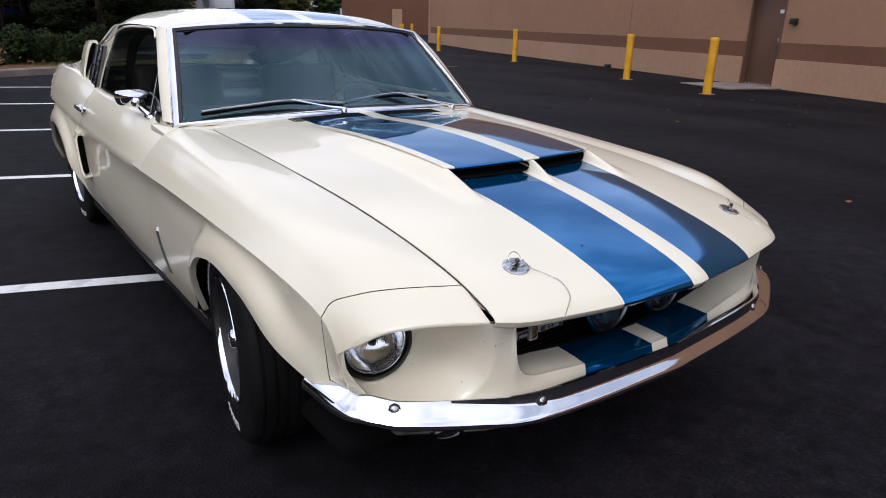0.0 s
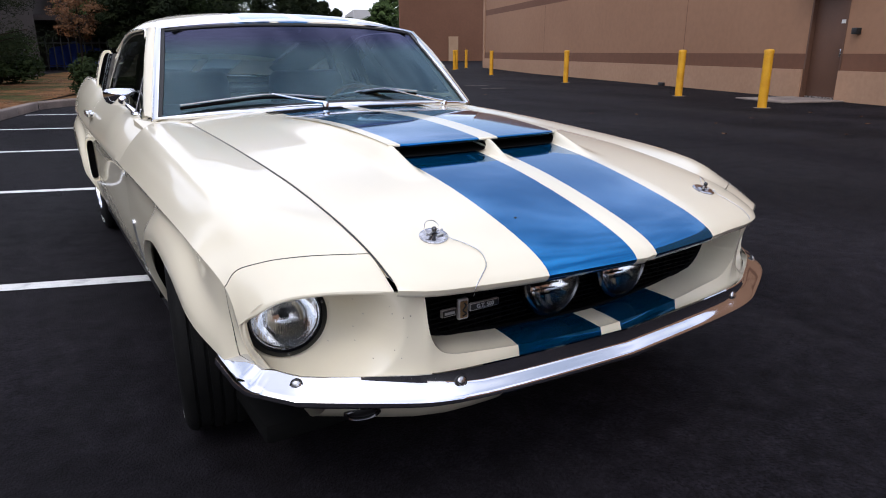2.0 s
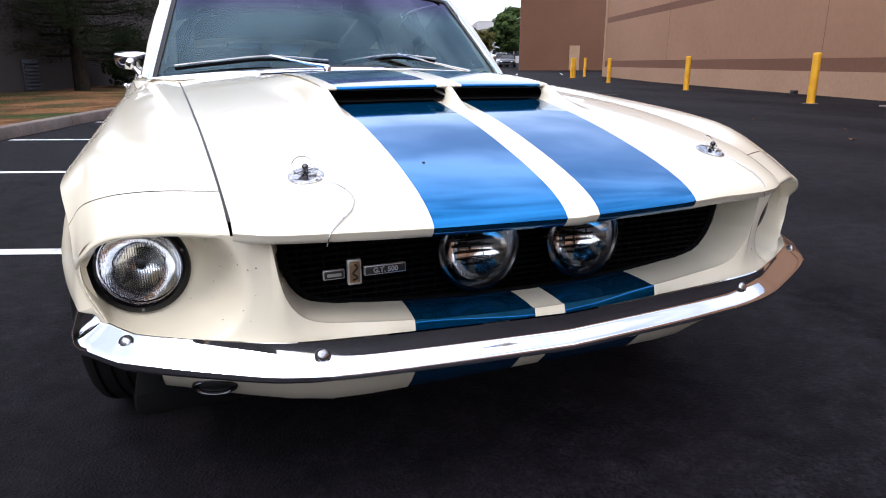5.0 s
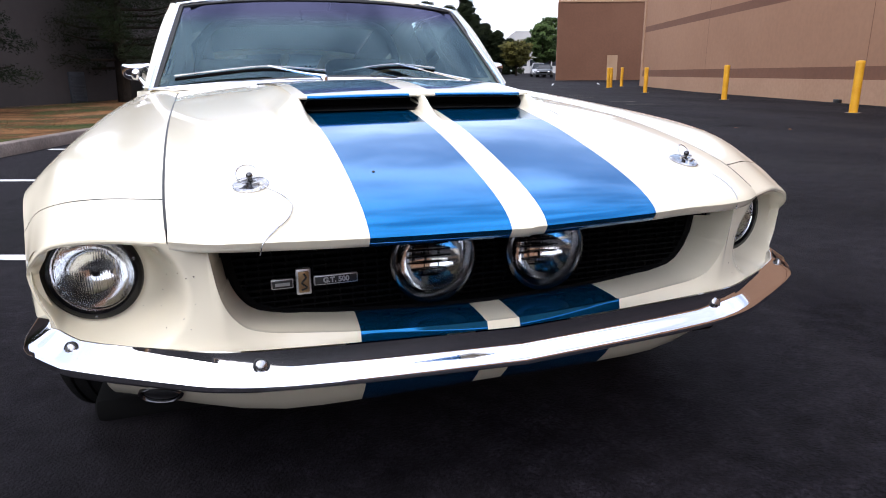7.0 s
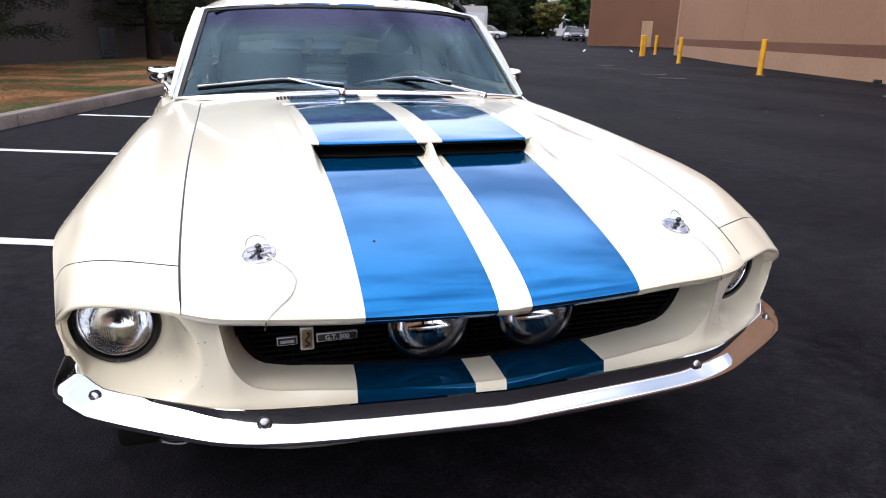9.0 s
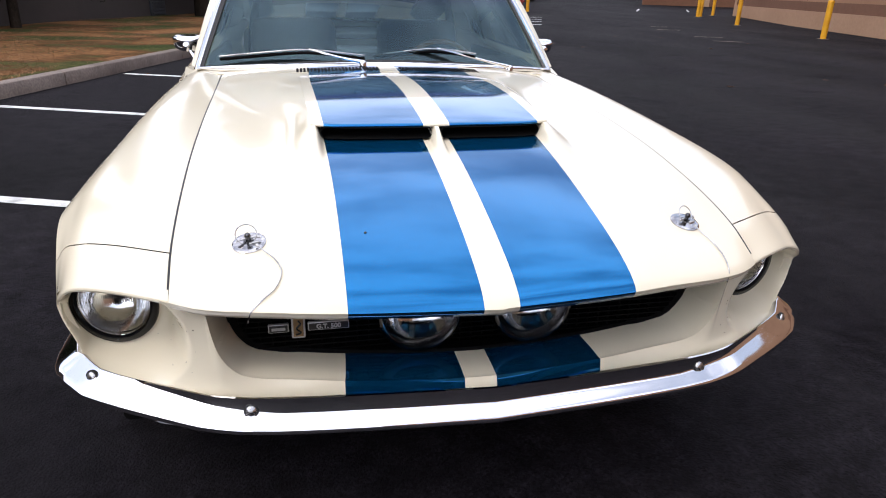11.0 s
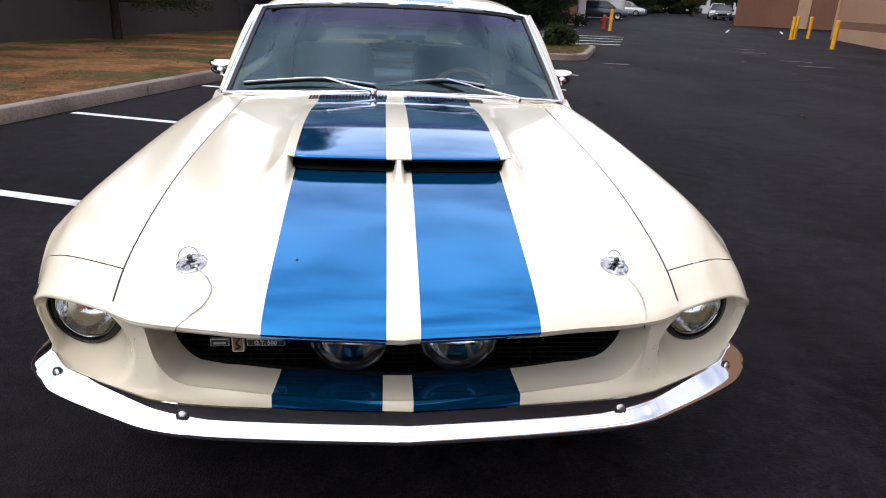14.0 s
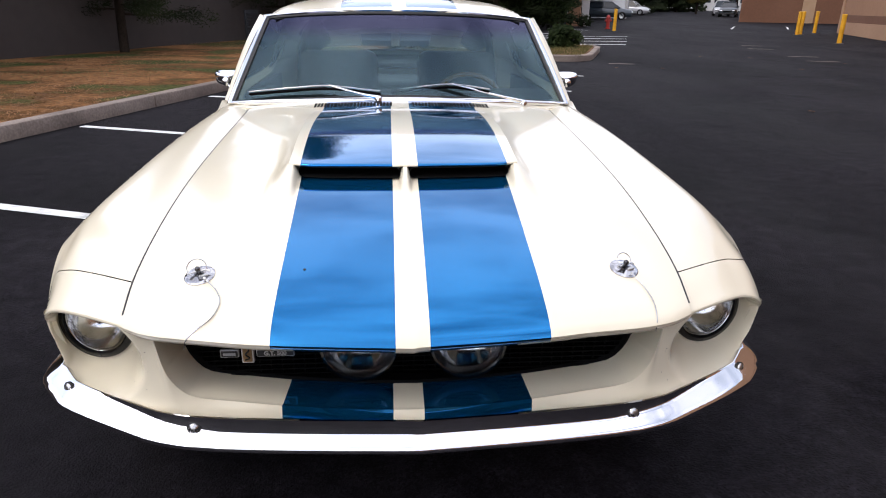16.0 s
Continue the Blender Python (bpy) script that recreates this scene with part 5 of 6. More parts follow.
def build_mirrors():
    for s in (-1, 1):
        c = Vector((s * 0.808, 1.225, 0.912))
        turn = Matrix.Translation(c) @ Euler((0, 0, radians(-6 * s))).to_matrix().to_4x4()

        def ring(y, w, h, up, n=28):
            return [turn @ Vector((w * math.copysign(abs(math.cos(q)) ** 0.55, math.cos(q)) * (1 + 0.18 * math.sin(q)), y, up + h * math.copysign(abs(math.sin(q)) ** 0.62, math.sin(q)))) for q in [2 * math.pi * i / n for i in range(n + 1)]]
        rows = [ring(-0.062, 0.004, 0.002, 0.010), ring(-0.060, 0.026, 0.010, 0.010), ring(-0.050, 0.042, 0.018, 0.007), ring(-0.02, 0.057, 0.029, 0.002), ring(0.01, 0.063, 0.035, 0.0), ring(0.022, 0.064, 0.036, 0.0), ring(0.026, 0.061, 0.033, 0.0)]
        mirror = part("door_mirror", sheet(rows), CHROME, CAR, "chrome door mirror on a stalk", smooth=50)
        bm = bmesh.new()
        bm.faces.new([bm.verts.new(p) for p in ring(0.0255, 0.061, 0.033, 0.0)[:-1]])
        part("mirror_glass", bm, MIRROR, mirror, smooth=None)
        bm = bmesh.new()
        tube(bm, [c + Vector((0, -0.056, -0.012)), c + Vector((-s * 0.016, -0.058, -0.036)), Vector((s * 0.772, 1.135, 0.852))], [0.009, 0.010, 0.013], 10)
        lathe(bm, [(0.026, 0.0), (0.024, 0.006), (0.015, 0.012), (0.0, 0.013)], 20, Matrix.Translation((s * 0.772, 1.135, 0.846)) @ Matrix.Diagonal((0.8, 1.5, 1, 1)))
        part("mirror_stalk", bm, CHROME, mirror, smooth=60)
        bm = bmesh.new()
        lathe(bm, [(0.02, -0.016), (0.02, 0.01), (0.014, 0.016), (0.0, 0.017)], 20, Matrix.Translation(c + Vector((0, -0.054, -0.010))) @ Euler((radians(90), 0, 0)).to_matrix().to_4x4())
        part("mirror_pivot", bm, CHROME, mirror, smooth=60)


def text_mesh(body, size, depth):
    cu = bpy.data.curves.new("letters", "FONT")
    cu.body, cu.size, cu.extrude, cu.align_x, cu.align_y = body, size, depth, "CENTER", "CENTER"
    cu.offset = 0.0005
    ob = bpy.data.objects.new("letters", cu)
    me = bpy.data.meshes.new_from_object(ob)
    bpy.data.objects.remove(ob)
    bpy.data.curves.remove(cu)
    return me


def build_badge():
    y = -0.704
    tilt = Euler((radians(90), 0, 0)).to_matrix().to_4x4()
    bm = bmesh.new()
    box(bm, (-0.385, y - 0.004, 0.492), (-0.357, y + 0.008, 0.543), 0.003)
    badge = part("grille_badge", bm, SILVER, CAR, "silver and gilt grille badge")
    bm = bmesh.new()
    box(bm, (-0.381, y - 0.006, 0.497), (-0.361, y - 0.003, 0.538), 0.002)
    part("badge_plate", bm, GOLD, badge, "gilt badge plate with a dark curved mark")
    bm = bmesh.new()
    tube(bm, through_points([(-0.376, y - 0.007, 0.502), (-0.366, y - 0.007, 0.507), (-0.375, y - 0.007, 0.516), (-0.367, y - 0.007, 0.526), (-0.371, y - 0.007, 0.534)], 14), 0.002, 6)
    part("badge_mark", bm, BLACK, badge, smooth=60)
    for x0, x1 in ((-0.431, -0.390), (-0.352, -0.268)):
        bm = bmesh.new()
        box(bm, (x0, y - 0.003, 0.507), (x1, y + 0.006, 0.526), 0.002)
        plate = part("badge_wing", bm, SILVER, badge)
        bm = bmesh.new()
        box(bm, (x0 + 0.0022, y - 0.0045, 0.5092), (x1 - 0.0022, y - 0.002, 0.5238), 0.001)
        part("badge_inlay", bm, BLACK, plate)
        if x1 > -0.3:
            me = text_mesh("G.T. 500", 0.0140, 0.0006)
            me.materials.append(SILVER)
            ob = new("badge_letters", me)
            ob.parent = plate
            ob.matrix_basis = Matrix.Translation(((x0 + x1) / 2, y - 0.0052, 0.5165)) @ tilt
        else:
            bm = bmesh.new()
            box(bm, (x0 + 0.007, y - 0.0056, 0.5135), (x1 - 0.007, y - 0.0044, 0.5195))
            part("badge_bar", bm, SILVER, plate, smooth=None)


def build_cabin():
    # dash
    rows = [[Vector((x, y + 0.08 * (x / 0.68) ** 2, z)) for x in np.linspace(-0.68, 0.68, 15)] for y, z in ((0.82, 0.845), (1.0, 0.872), (1.16, 0.872), (1.20, 0.86), (1.21, 0.80), (1.24, 0.70), (1.18, 0.55), (0.9, 0.4))]
    part("dashboard", sheet(rows), VINYL, CAR, "black padded dashboard", smooth=60)
    # steering wheel
    c = Vector((0.350, 1.335, 0.742))
    m = Matrix.Translation(c) @ Euler((radians(68), 0, 0)).to_matrix().to_4x4()
    bm = bmesh.new()
    ring = [m @ Vector((0.19 * math.cos(a), 0.19 * math.sin(a), 0)) for a in np.linspace(0, 2 * math.pi, 49)]
    tube(bm, ring, 0.012, 10)
    wheel = part("steering_wheel", bm, WOOD, CAR, "wood-rimmed steering wheel", smooth=60)
    bm = bmesh.new()
    for a in (0, math.pi, -math.pi / 2):
        tube(bm, [m @ Vector((0.03 * math.cos(a), 0.03 * math.sin(a), -0.03)), m @ Vector((0.185 * math.cos(a), 0.185 * math.sin(a), 0))], 0.008, 6)
    lathe(bm, [(0.04, -0.05), (0.04, -0.025), (0.02, -0.018), (0, -0.018)], 20, m)
    part("wheel_spokes", bm, STEEL, wheel, smooth=60)
    # front seats
    for x in (-0.36, 0.36):
        bm = bmesh.new()
        box(bm, (x - 0.24, 1.55, 0.30), (x + 0.24, 2.05, 0.48), 0.05, 3)
        seat = part("seat", bm, VINYL, CAR, "black vinyl bucket seat")
        bm = bmesh.new()
        box(bm, (-0.24, -0.07, 0.0), (0.24, 0.07, 0.58), 0.06, 3, Matrix.Translation((x, 2.02, 0.42)) @ Euler((radians(-14), 0, 0)).to_matrix().to_4x4())
        part("backrest", bm, VINYL, seat)
    # roll bar, rear bench, parcel shelf, headlining, mirror
    bm = bmesh.new()
    tube(bm, through_points([(-0.60, 2.22, 0.4), (-0.60, 2.22, 0.85), (-0.52, 2.22, 1.13), (-0.3, 2.22, 1.19), (0.3, 2.22, 1.19), (0.52, 2.22, 1.13), (0.60, 2.22, 0.85), (0.60, 2.22, 0.4)], 40), 0.024, 10)
    part("roll_bar", bm, BLACK, CAR, "black roll bar behind the seats", smooth=60)
    bm = bmesh.new()
    box(bm, (-0.58, 2.35, 0.40), (0.58, 2.85, 0.78), 0.05, 3)
    part("rear_bench", bm, VINYL, CAR)
    bm = bmesh.new()
    box(bm, (-0.62, 2.80, 0.82), (0.62, 3.55, 0.86), 0.01)
    part("parcel_shelf", bm, VINYL, CAR)
    bm = bmesh.new()
    box(bm, (-0.10, 1.32, 1.135), (0.12, 1.345, 1.185), 0.012, 3)
    part("rear_view_mirror", bm, BLACK, CAR)
    bm = bmesh.new()
    tube(bm, [(0.03, 1.335, 1.18), (0.03, 1.28, 1.215)], 0.006, 6)
    part("mirror_arm", bm, STEEL, CAR, smooth=60)
    rows = [[Vector((x * roof_w(y) * 0.93, y, roof_z(y) - 0.03 - roof_drop(y) * 0.5 * abs(x) ** 2.2)) for x in np.linspace(-1, 1, 11)] for y in np.linspace(1.22, 2.42, 9)]
    part("headlining", sheet(rows), VINYL, CAR, smooth=60)
    for s in (-1, 1):
        bm = bmesh.new()
        box(bm, (-0.02, 0.95, 0.3), (0.02, 2.2, 0.845), 0.01, 2, Matrix.Translation((s * 0.735, 0, 0)))
        part("door_card", bm, VINYL, CAR)


build_hood_pins()
build_wipers()
build_mirrors()
build_badge()
build_cabin()


def build_chips():
    rnd = random.Random(9)
    bm = bmesh.new()
    for _ in range(26):
        x, v = rnd.uniform(0.55, 0.68), rnd.uniform(0.12, 0.85)
        p = nose_point(x, v)
        n = (nose_point(x + 0.004, v) - nose_point(x - 0.004, v)).cross(nose_point(x, v + 0.02) - nose_point(x, v - 0.02)).normalized()
        if n.y > 0:
            n = -n
        sx = -1 if rnd.random() < 0.7 else 1
        m = Matrix.Translation((sx * p.x, p.y, p.z)) @ Vector((sx * n.x, n.y, n.z)).to_track_quat("Z", "Y").to_matrix().to_4x4()
        r = rnd.uniform(0.0008, 0.0022)
        lathe(bm, [(r, 0.0002), (r * 0.7, 0.0008), (0, 0.0009)], 6, m @ Matrix.Diagonal((1, rnd.uniform(0.4, 1), 1, 1)))
    part("stone_chips", bm, material("bare_chip", (0.12, 0.09, 0.07), 0.8), CAR, "dark stone chips in the nose paint", smooth=None, kind="stuff")
    bm, p = bmesh.new(), on_hood(-0.232, -0.715)
    lathe(bm, [(0.0030, 0.0004), (0.0025, 0.0012), (0, 0.0013)], 8, Matrix.Translation(p) @ Euler((radians(14), 0, 0)).to_matrix().to_4x4())
    part("paint_chip", bm, BLACK, CAR, "small dark chip in the blue stripe", smooth=None)


build_chips()


# ---- the big tan building ----
def build_building():
    W, ROOF = 11.3, 7.6
    # door hole from b 10.55 to 11.6
    tan = empty("tan_building", "large tan tilt-up building with brown bands", "building")
    def strip(z0, z1, mat, name, a0=W, out=0.0, b0=-30.0, b1=39.6):
        bm = bmesh.new()
        for lo, hi in ((b0, 10.52), (11.62, b1)) if z0 < 2.3 else ((b0, b1),):
            lot_box(bm, a0 - out, W + 0.3, lo, hi, z0, z1)
        part(name, bm, mat, tan, smooth=None)
    strip(0.0, 0.66, TAN_LOW, "wall_base", out=0.05, b1=39.3)
    strip(0.66, 1.02, BROWN, "brown_band", b1=39.3)
    strip(1.02, 2.42, TAN, "wall")
    strip(2.42, 3.20, TAN, "wall")
    strip(3.20, 3.52, BROWN, "brown_band", b1=39.3)
    strip(3.52, ROOF, TAN, "wall")
    bm = bmesh.new()
    lot_box(bm, W - 0.055, W + 0.33, 39.3, 39.62, 0.0, ROOF)
    part("corner_trim", bm, TAN_LOW, tan, smooth=None)
    bm = bmesh.new()
    lot_box(bm, W + 0.3, W + 22, -30, 39.6, ROOF - 0.3, ROOF)
    part("roof", bm, GREY_WALL, tan, smooth=None)
    for b in (16.8, 28.9, 4.9, -7.2):
        bm = bmesh.new()
        lot_box(bm, W - 0.002, W + 0.02, b - 0.012, b + 0.012, 0.66, ROOF)
        part("panel_joint", bm, BROWN, tan, "dark joint between wall panels", smooth=None)
    # door with frame and handle, in its reveal
    bm = bmesh.new()
    lot_box(bm, W + 0.10, W + 0.15, 10.57, 11.57, 0.03, 2.38, 0.004)
    door = part("door", bm, DOOR_BROWN, tan, "plain brown steel door")
    bm = bmesh.new()
    for b0, b1, z0, z1 in ((10.52, 10.57, 0, 2.42), (11.57, 11.62, 0, 2.42), (10.57, 11.57, 2.37, 2.42)):
        lot_box(bm, W - 0.01, W + 0.16, b0, b1, z0, z1)
    part("door_frame", bm, DOOR_BROWN, tan, smooth=None)
    bm = bmesh.new()
    lot_box(bm, W + 0.05, W + 0.10, 10.64, 10.68, 0.95, 1.12, 0.005)
    part("door_handle", bm, STEEL, door)
    bm = bmesh.new()
    lot_box(bm, W - 0.12, W, 10.12, 10.27, 1.42, 1.55, 0.01)
    part("keypad_box", bm, BLACK, tan, "small black box by the door")
    bm = bmesh.new()
    lot_box(bm, 9.7, W + 0.12, 10.2, 11.8, 0.0, 0.03, 0.008)
    thing("door_pad", bm, CONCRETE, "pale concrete pad before the brown door", "pad", kind="structure")
    bm = bmesh.new()
    lot_box(bm, W - 0.35, W, 10.45, 11.75, 2.42, 2.75, 0.02)
    part("door_hood", bm, BLACK, tan, "small black hood over the brown door")
    bm = bmesh.new()
    lot_box(bm, W + 0.06, W + 0.10, 10.60, 11.54, 0.03, 0.06)
    part("door_sill", bm, STEEL, door, "pale metal door sill", smooth=None)
    bm = bmesh.new()
    lot_box(bm, W + 0.094, W + 0.10, 10.68, 10.80, 1.66, 1.74)
    part("door_notice", bm, WHITE_LETTER, door, "small white notice on the door", smooth=None)
    bm = bmesh.new()
    lot_box(bm, W - 0.14, W - 0.05, 17.6, 17.9, 0.0, 0.10, 0.01)
    part("wall_outlet", bm, BLACK, tan, "small black box at the foot of the wall")
    # brown building beyond
    brown = empty("brown_building", "brown painted building beyond the tan one", "building")
    bm = bmesh.new()
    foot = [(8.75, 58), (25, 58), (25, 80), (12.8, 80)]
    add_grid(bm, [[lot(a, b, z) for a, b in foot + foot[:1]] for z in (0.0, 6.8)])
    part("wall", bm, BROWN, brown, smooth=None)
    bm = bmesh.new()
    add_grid(bm, [[lot(a, b, z) for a, b in ((8.68, 57.93), (25, 57.93), (25, 80), (12.75, 80), (8.68, 57.93))] for z in (6.8, 6.98)])
    bm.faces.new([bm.verts.new(lot(a, b, 6.97)) for a, b in ((8.68, 57.93), (25, 57.93), (25, 80), (12.75, 80))])
    part("coping", bm, TAN_LOW, brown, "pale tan coping", smooth=None)
    bm = bmesh.new()
    lot_box(bm, 8.70, 8.95, 57.94, 58.2, 0.0, 6.8)
    part("corner_post", bm, BROWN, brown, smooth=None)
    bm = bmesh.new()
    lot_box(bm, 13.16, 14.06, 57.95, 58.0, 0.25, 2.38)
    part("door", bm, DOOR_TAN, brown, "tan door in the brown wall", smooth=None)


def build_bollards():
    base = empty("bollard", "yellow plastic-sleeved steel bollard on asphalt", "bollard", "yellow bollards", Matrix.Translation(lot(8.55, 9.37)))
    bm = bmesh.new()
    lathe(bm, [(0.0, 0), (0.088, 0), (0.088, 0.70), (0.0835, 0.703), (0.0835, 0.711), (0.088, 0.714), (0.088, 1.04), (0.094, 1.045), (0.094, 1.085), (0.088, 1.105), (0.05, 1.115), (0.0, 1.118)], 28)
    part("sleeve", bm, YELLOW, base, smooth=30)
    bm = bmesh.new()
    lathe(bm, [(0.0, 0.006), (0.16, 0.006), (0.16, 0.0)], 24)
    part("footing", bm, CONCRETE, base, smooth=None)
    for a, b in ((8.9, 12.95), (9.0, 20.5), (8.65, 28.8), (8.6, 36.3), (8.9, 37.0), (10.0, 39.0), (-0.4, 36.0)):
        copy_thing(base, Matrix.Translation(lot(a, b, rise(b))))


build_building()
build_bollards()


# ---- left side: kerb, verge, grey building, planting ----
def build_verge():
    joints = [-20, -6, -3, 0, 2.6, 5.1, 8.1, 11.2, 12.4]
    for b0, b1 in zip(joints, joints[1:]):
        bm = bmesh.new()
        lot_box(bm, -0.17, 0.0, b0 + 0.004, b1 - 0.004, -0.05, 0.15, 0.028)
        for v in bm.verts:
            v.co += 0.9394 * kerb_a(0.343 * v.co.x + 0.9394 * v.co.y) * Vector((1, -0.365, 0))
        thing("kerb", bm, CONCRETE, "weathered concrete kerb beside dry grass", "kerb", "kerb stones", "structure")
    bm = bmesh.new()
    n = 40
    rows = [[lot(a, -20 + 1.75 * k, 0.13 + 0.05 * noise.noise(Vector((a * 0.6, k * 0.7, 0))) * (0 if a > -6.2 else 1)) for a in (kerb_a(-20 + 1.75 * k) - 0.15, -6.3, -7, -8, -9, -10, -11.8)] for k in range(n)]
    add_grid(bm, rows)
    thing("verge", bm, VERGE, "strip of dry brown grass and soil", "verge", kind="structure", smooth=180)
    rnd = random.Random(4)
    for name, mat, label, count, test in (("dry_grass", DRY_BLADE, "dry yellow-brown grass", 34000, 0), ("green_grass", GREEN_BLADE, "patches of green grass", 20000, 1)):
        verts, faces = [], []
        while len(faces) < count:
            b = 0.5 + 26 * rnd.random()
            a = kerb_a(b) - 0.2 - (6.2) * rnd.random() ** 1.2
            w = noise.noise(Vector((a * 0.45, b * 0.3, 7)))
            if (w > 0.06) != bool(test) and rnd.random() > 0.06:
                continue
            h, th = 0.006 + 0.022 * rnd.random(), 6.283 * rnd.random()
            p = lot(a, b, 0.13 + 0.05 * noise.noise(Vector((a * 0.6, (b + 20) / 1.75 * 0.7, 0))))
            d = Vector((math.cos(th), math.sin(th), 0))
            k = len(verts)
            verts += [p - d * 0.0045, p + d * 0.0045, p + Vector((-d.y, d.x, 0)) * (0.03 + 0.05 * rnd.random()) + Vector((0, 0, h))]
            faces.append((k, k + 1, k + 2))
        me = bpy.data.meshes.new(name)
        me.from_pydata(verts, [], faces)
        me.materials.append(mat)
        tagged(new(name, me), label + " on the verge", "grass", kind="stuff")


def build_grey_building():
    g = empty("grey_building", "dark grey-brown windowless building behind the trees", "building")
    bm = bmesh.new()
    lot_box(bm, -30, -11.2, -30, 30, 0.0, 4.2)
    part("wall", bm, GREY_WALL, g, smooth=None)
    for b in (-4, 8, 20.0):
        bm = bmesh.new()
        lot_box(bm, -11.21, -11.19, b, b + 0.03, 0.1, 4.2)
        part("panel_joint", bm, BLACK, g, smooth=None)
    bm = bmesh.new()
    lot_box(bm, -11.22, -11.15, 17.25, 18.05, 0.12, 1.02, 0.01)
    vent = part("wall_vent", bm, VENT_GREY, g, "louvred blue-grey wall vent")
    for k in range(8):
        bm = bmesh.new()
        lot_box(bm, -11.155, -11.115, 17.31, 17.99, 0.18 + 0.1 * k, 0.235 + 0.1 * k, 0.004)
        part("slat", bm, VENT_GREY, vent)


def clump_mesh(name, spots, size, mat, per, rnd, flat=0.6, aspect=2.2):
    """Many small leaves round the spots."""
    verts, faces = [], []
    for c, r in spots:
        for _ in range(per):
            d = Vector((rnd.gauss(0, 1), rnd.gauss(0, 1), rnd.gauss(0, flat)))
            d = d.normalized() * r * (0.35 + 0.65 * rnd.random() ** 0.5)
            p = c + Vector((d.x, d.y, d.z * flat))
            u = Vector((rnd.gauss(0, 1), rnd.gauss(0, 1), rnd.gauss(0, 0.7))).normalized()
            v = u.orthogonal().normalized()
            L = size * (0.6 + 0.8 * rnd.random())
            k = len(verts)
            verts += [p - u * L, p + v * L / aspect, p + u * L, p - v * L / aspect]
            faces.append((k, k + 1, k + 2, k + 3))
    me = bpy.data.meshes.new(name)
    me.from_pydata(verts, [], faces)
    me.materials.append(mat)
    return me


def tree(at, height, trunk_r, crown_low, crown_r, seed, mat, label, pine=True, leaf=0.10, per=250, limbs=70, trunk_lean=0.02):
    rnd = random.Random(seed)
    root = empty("pine_tree" if pine else "tree", label, "tree", at=Matrix.Translation(at))
    bm = bmesh.new()
    pts = [Vector((trunk_lean * h * height * math.sin(h * 3 + seed), trunk_lean * h * height * math.cos(h * 2), h * height)) for h in np.linspace(-0.01, 1, 12)]
    tube(bm, pts, [trunk_r * (1.25 - 1.2 * k / 11) + 0.01 for k in range(12)], 9)
    spots = []
    for k in range(limbs):
        f = crown_low + (0.98 - crown_low) * (k / limbs) ** 0.9
        o = Vector((trunk_lean * f * height * math.sin(f * 3 + seed), trunk_lean * f * height * math.cos(f * 2), f * height))
        th = k * 2.4 + rnd.random()
        if pine:
            reach = crown_r * (1.05 - ((f - crown_low) / (1.02 - crown_low)) ** 1.3) * (0.6 + 0.5 * rnd.random())
            sag = -0.02
        else:
            reach = crown_r * math.sin(math.pi * (0.18 + 0.75 * (f - crown_low) / (1 - crown_low))) * (0.6 + 0.5 * rnd.random())
            sag = 0.35
        d = Vector((math.cos(th), math.sin(th), 0))
        limb = [o, o + d * reach * 0.5 + Vector((0, 0, sag * reach * 0.4)), o + d * reach + Vector((0, 0, sag * reach + 0.12 * reach))]
        tube(bm, limb, [0.35 * trunk_r * (1 - f * 0.6), 0.2 * trunk_r * (1 - f * 0.6), 0.01], 5, caps=False)
        for j in (0.45, 0.7, 0.9, 1.05):
            if reach * j > 0.15:
                c = o + d * reach * j + Vector((0, 0, sag * reach * j + 0.1 * rnd.gauss(0, 1)))
                spots.append((c + Vector((rnd.gauss(0, 0.12), rnd.gauss(0, 0.12), 0)) * crown_r * 0.35, 0.16 * crown_r * (0.7 + 0.7 * rnd.random()) + 0.1))
    part("trunk", bm, BARK, root, smooth=60)
    crown = new("crown", clump_mesh("crown", spots, leaf, mat, per, rnd, 0.6, 4.6 if pine else 1.8))
    crown.parent = root
    return root


def shrub(name, at, w, d, h, seed, label, mat, leaf=0.035, count=34):
    rnd = random.Random(seed)
    root = empty(name, label, "bush", at=Matrix.Translation(at))
    spots = []
    for _ in range(70):
        p = Vector((rnd.uniform(-1, 1), rnd.uniform(-1, 1), rnd.random()))
        if (abs(p.x) ** 3 + abs(p.y) ** 3 + abs(p.z) ** 4) < 1.0:
            spots.append((Vector((p.x * w / 2, p.y * d / 2, 0.12 * h + p.z * 0.82 * h)), 0.13 * h + 0.06))
    crown = new("foliage", clump_mesh("foliage", spots, leaf, mat, count, rnd, 0.9, 1.7))
    crown.parent = root
    bm = bmesh.new()
    for k in range(6):
        tube(bm, [Vector((0, 0, -0.02)), Vector((0.2 * w * math.cos(k), 0.2 * d * math.sin(k), 0.4 * h)), Vector((0.34 * w * math.cos(k * 1.3), 0.34 * d * math.sin(k * 1.3), 0.75 * h))], [0.03, 0.02, 0.008], 5)
    part("stem", bm, BARK, root, smooth=60)
    return root




build_verge()
build_grey_building()


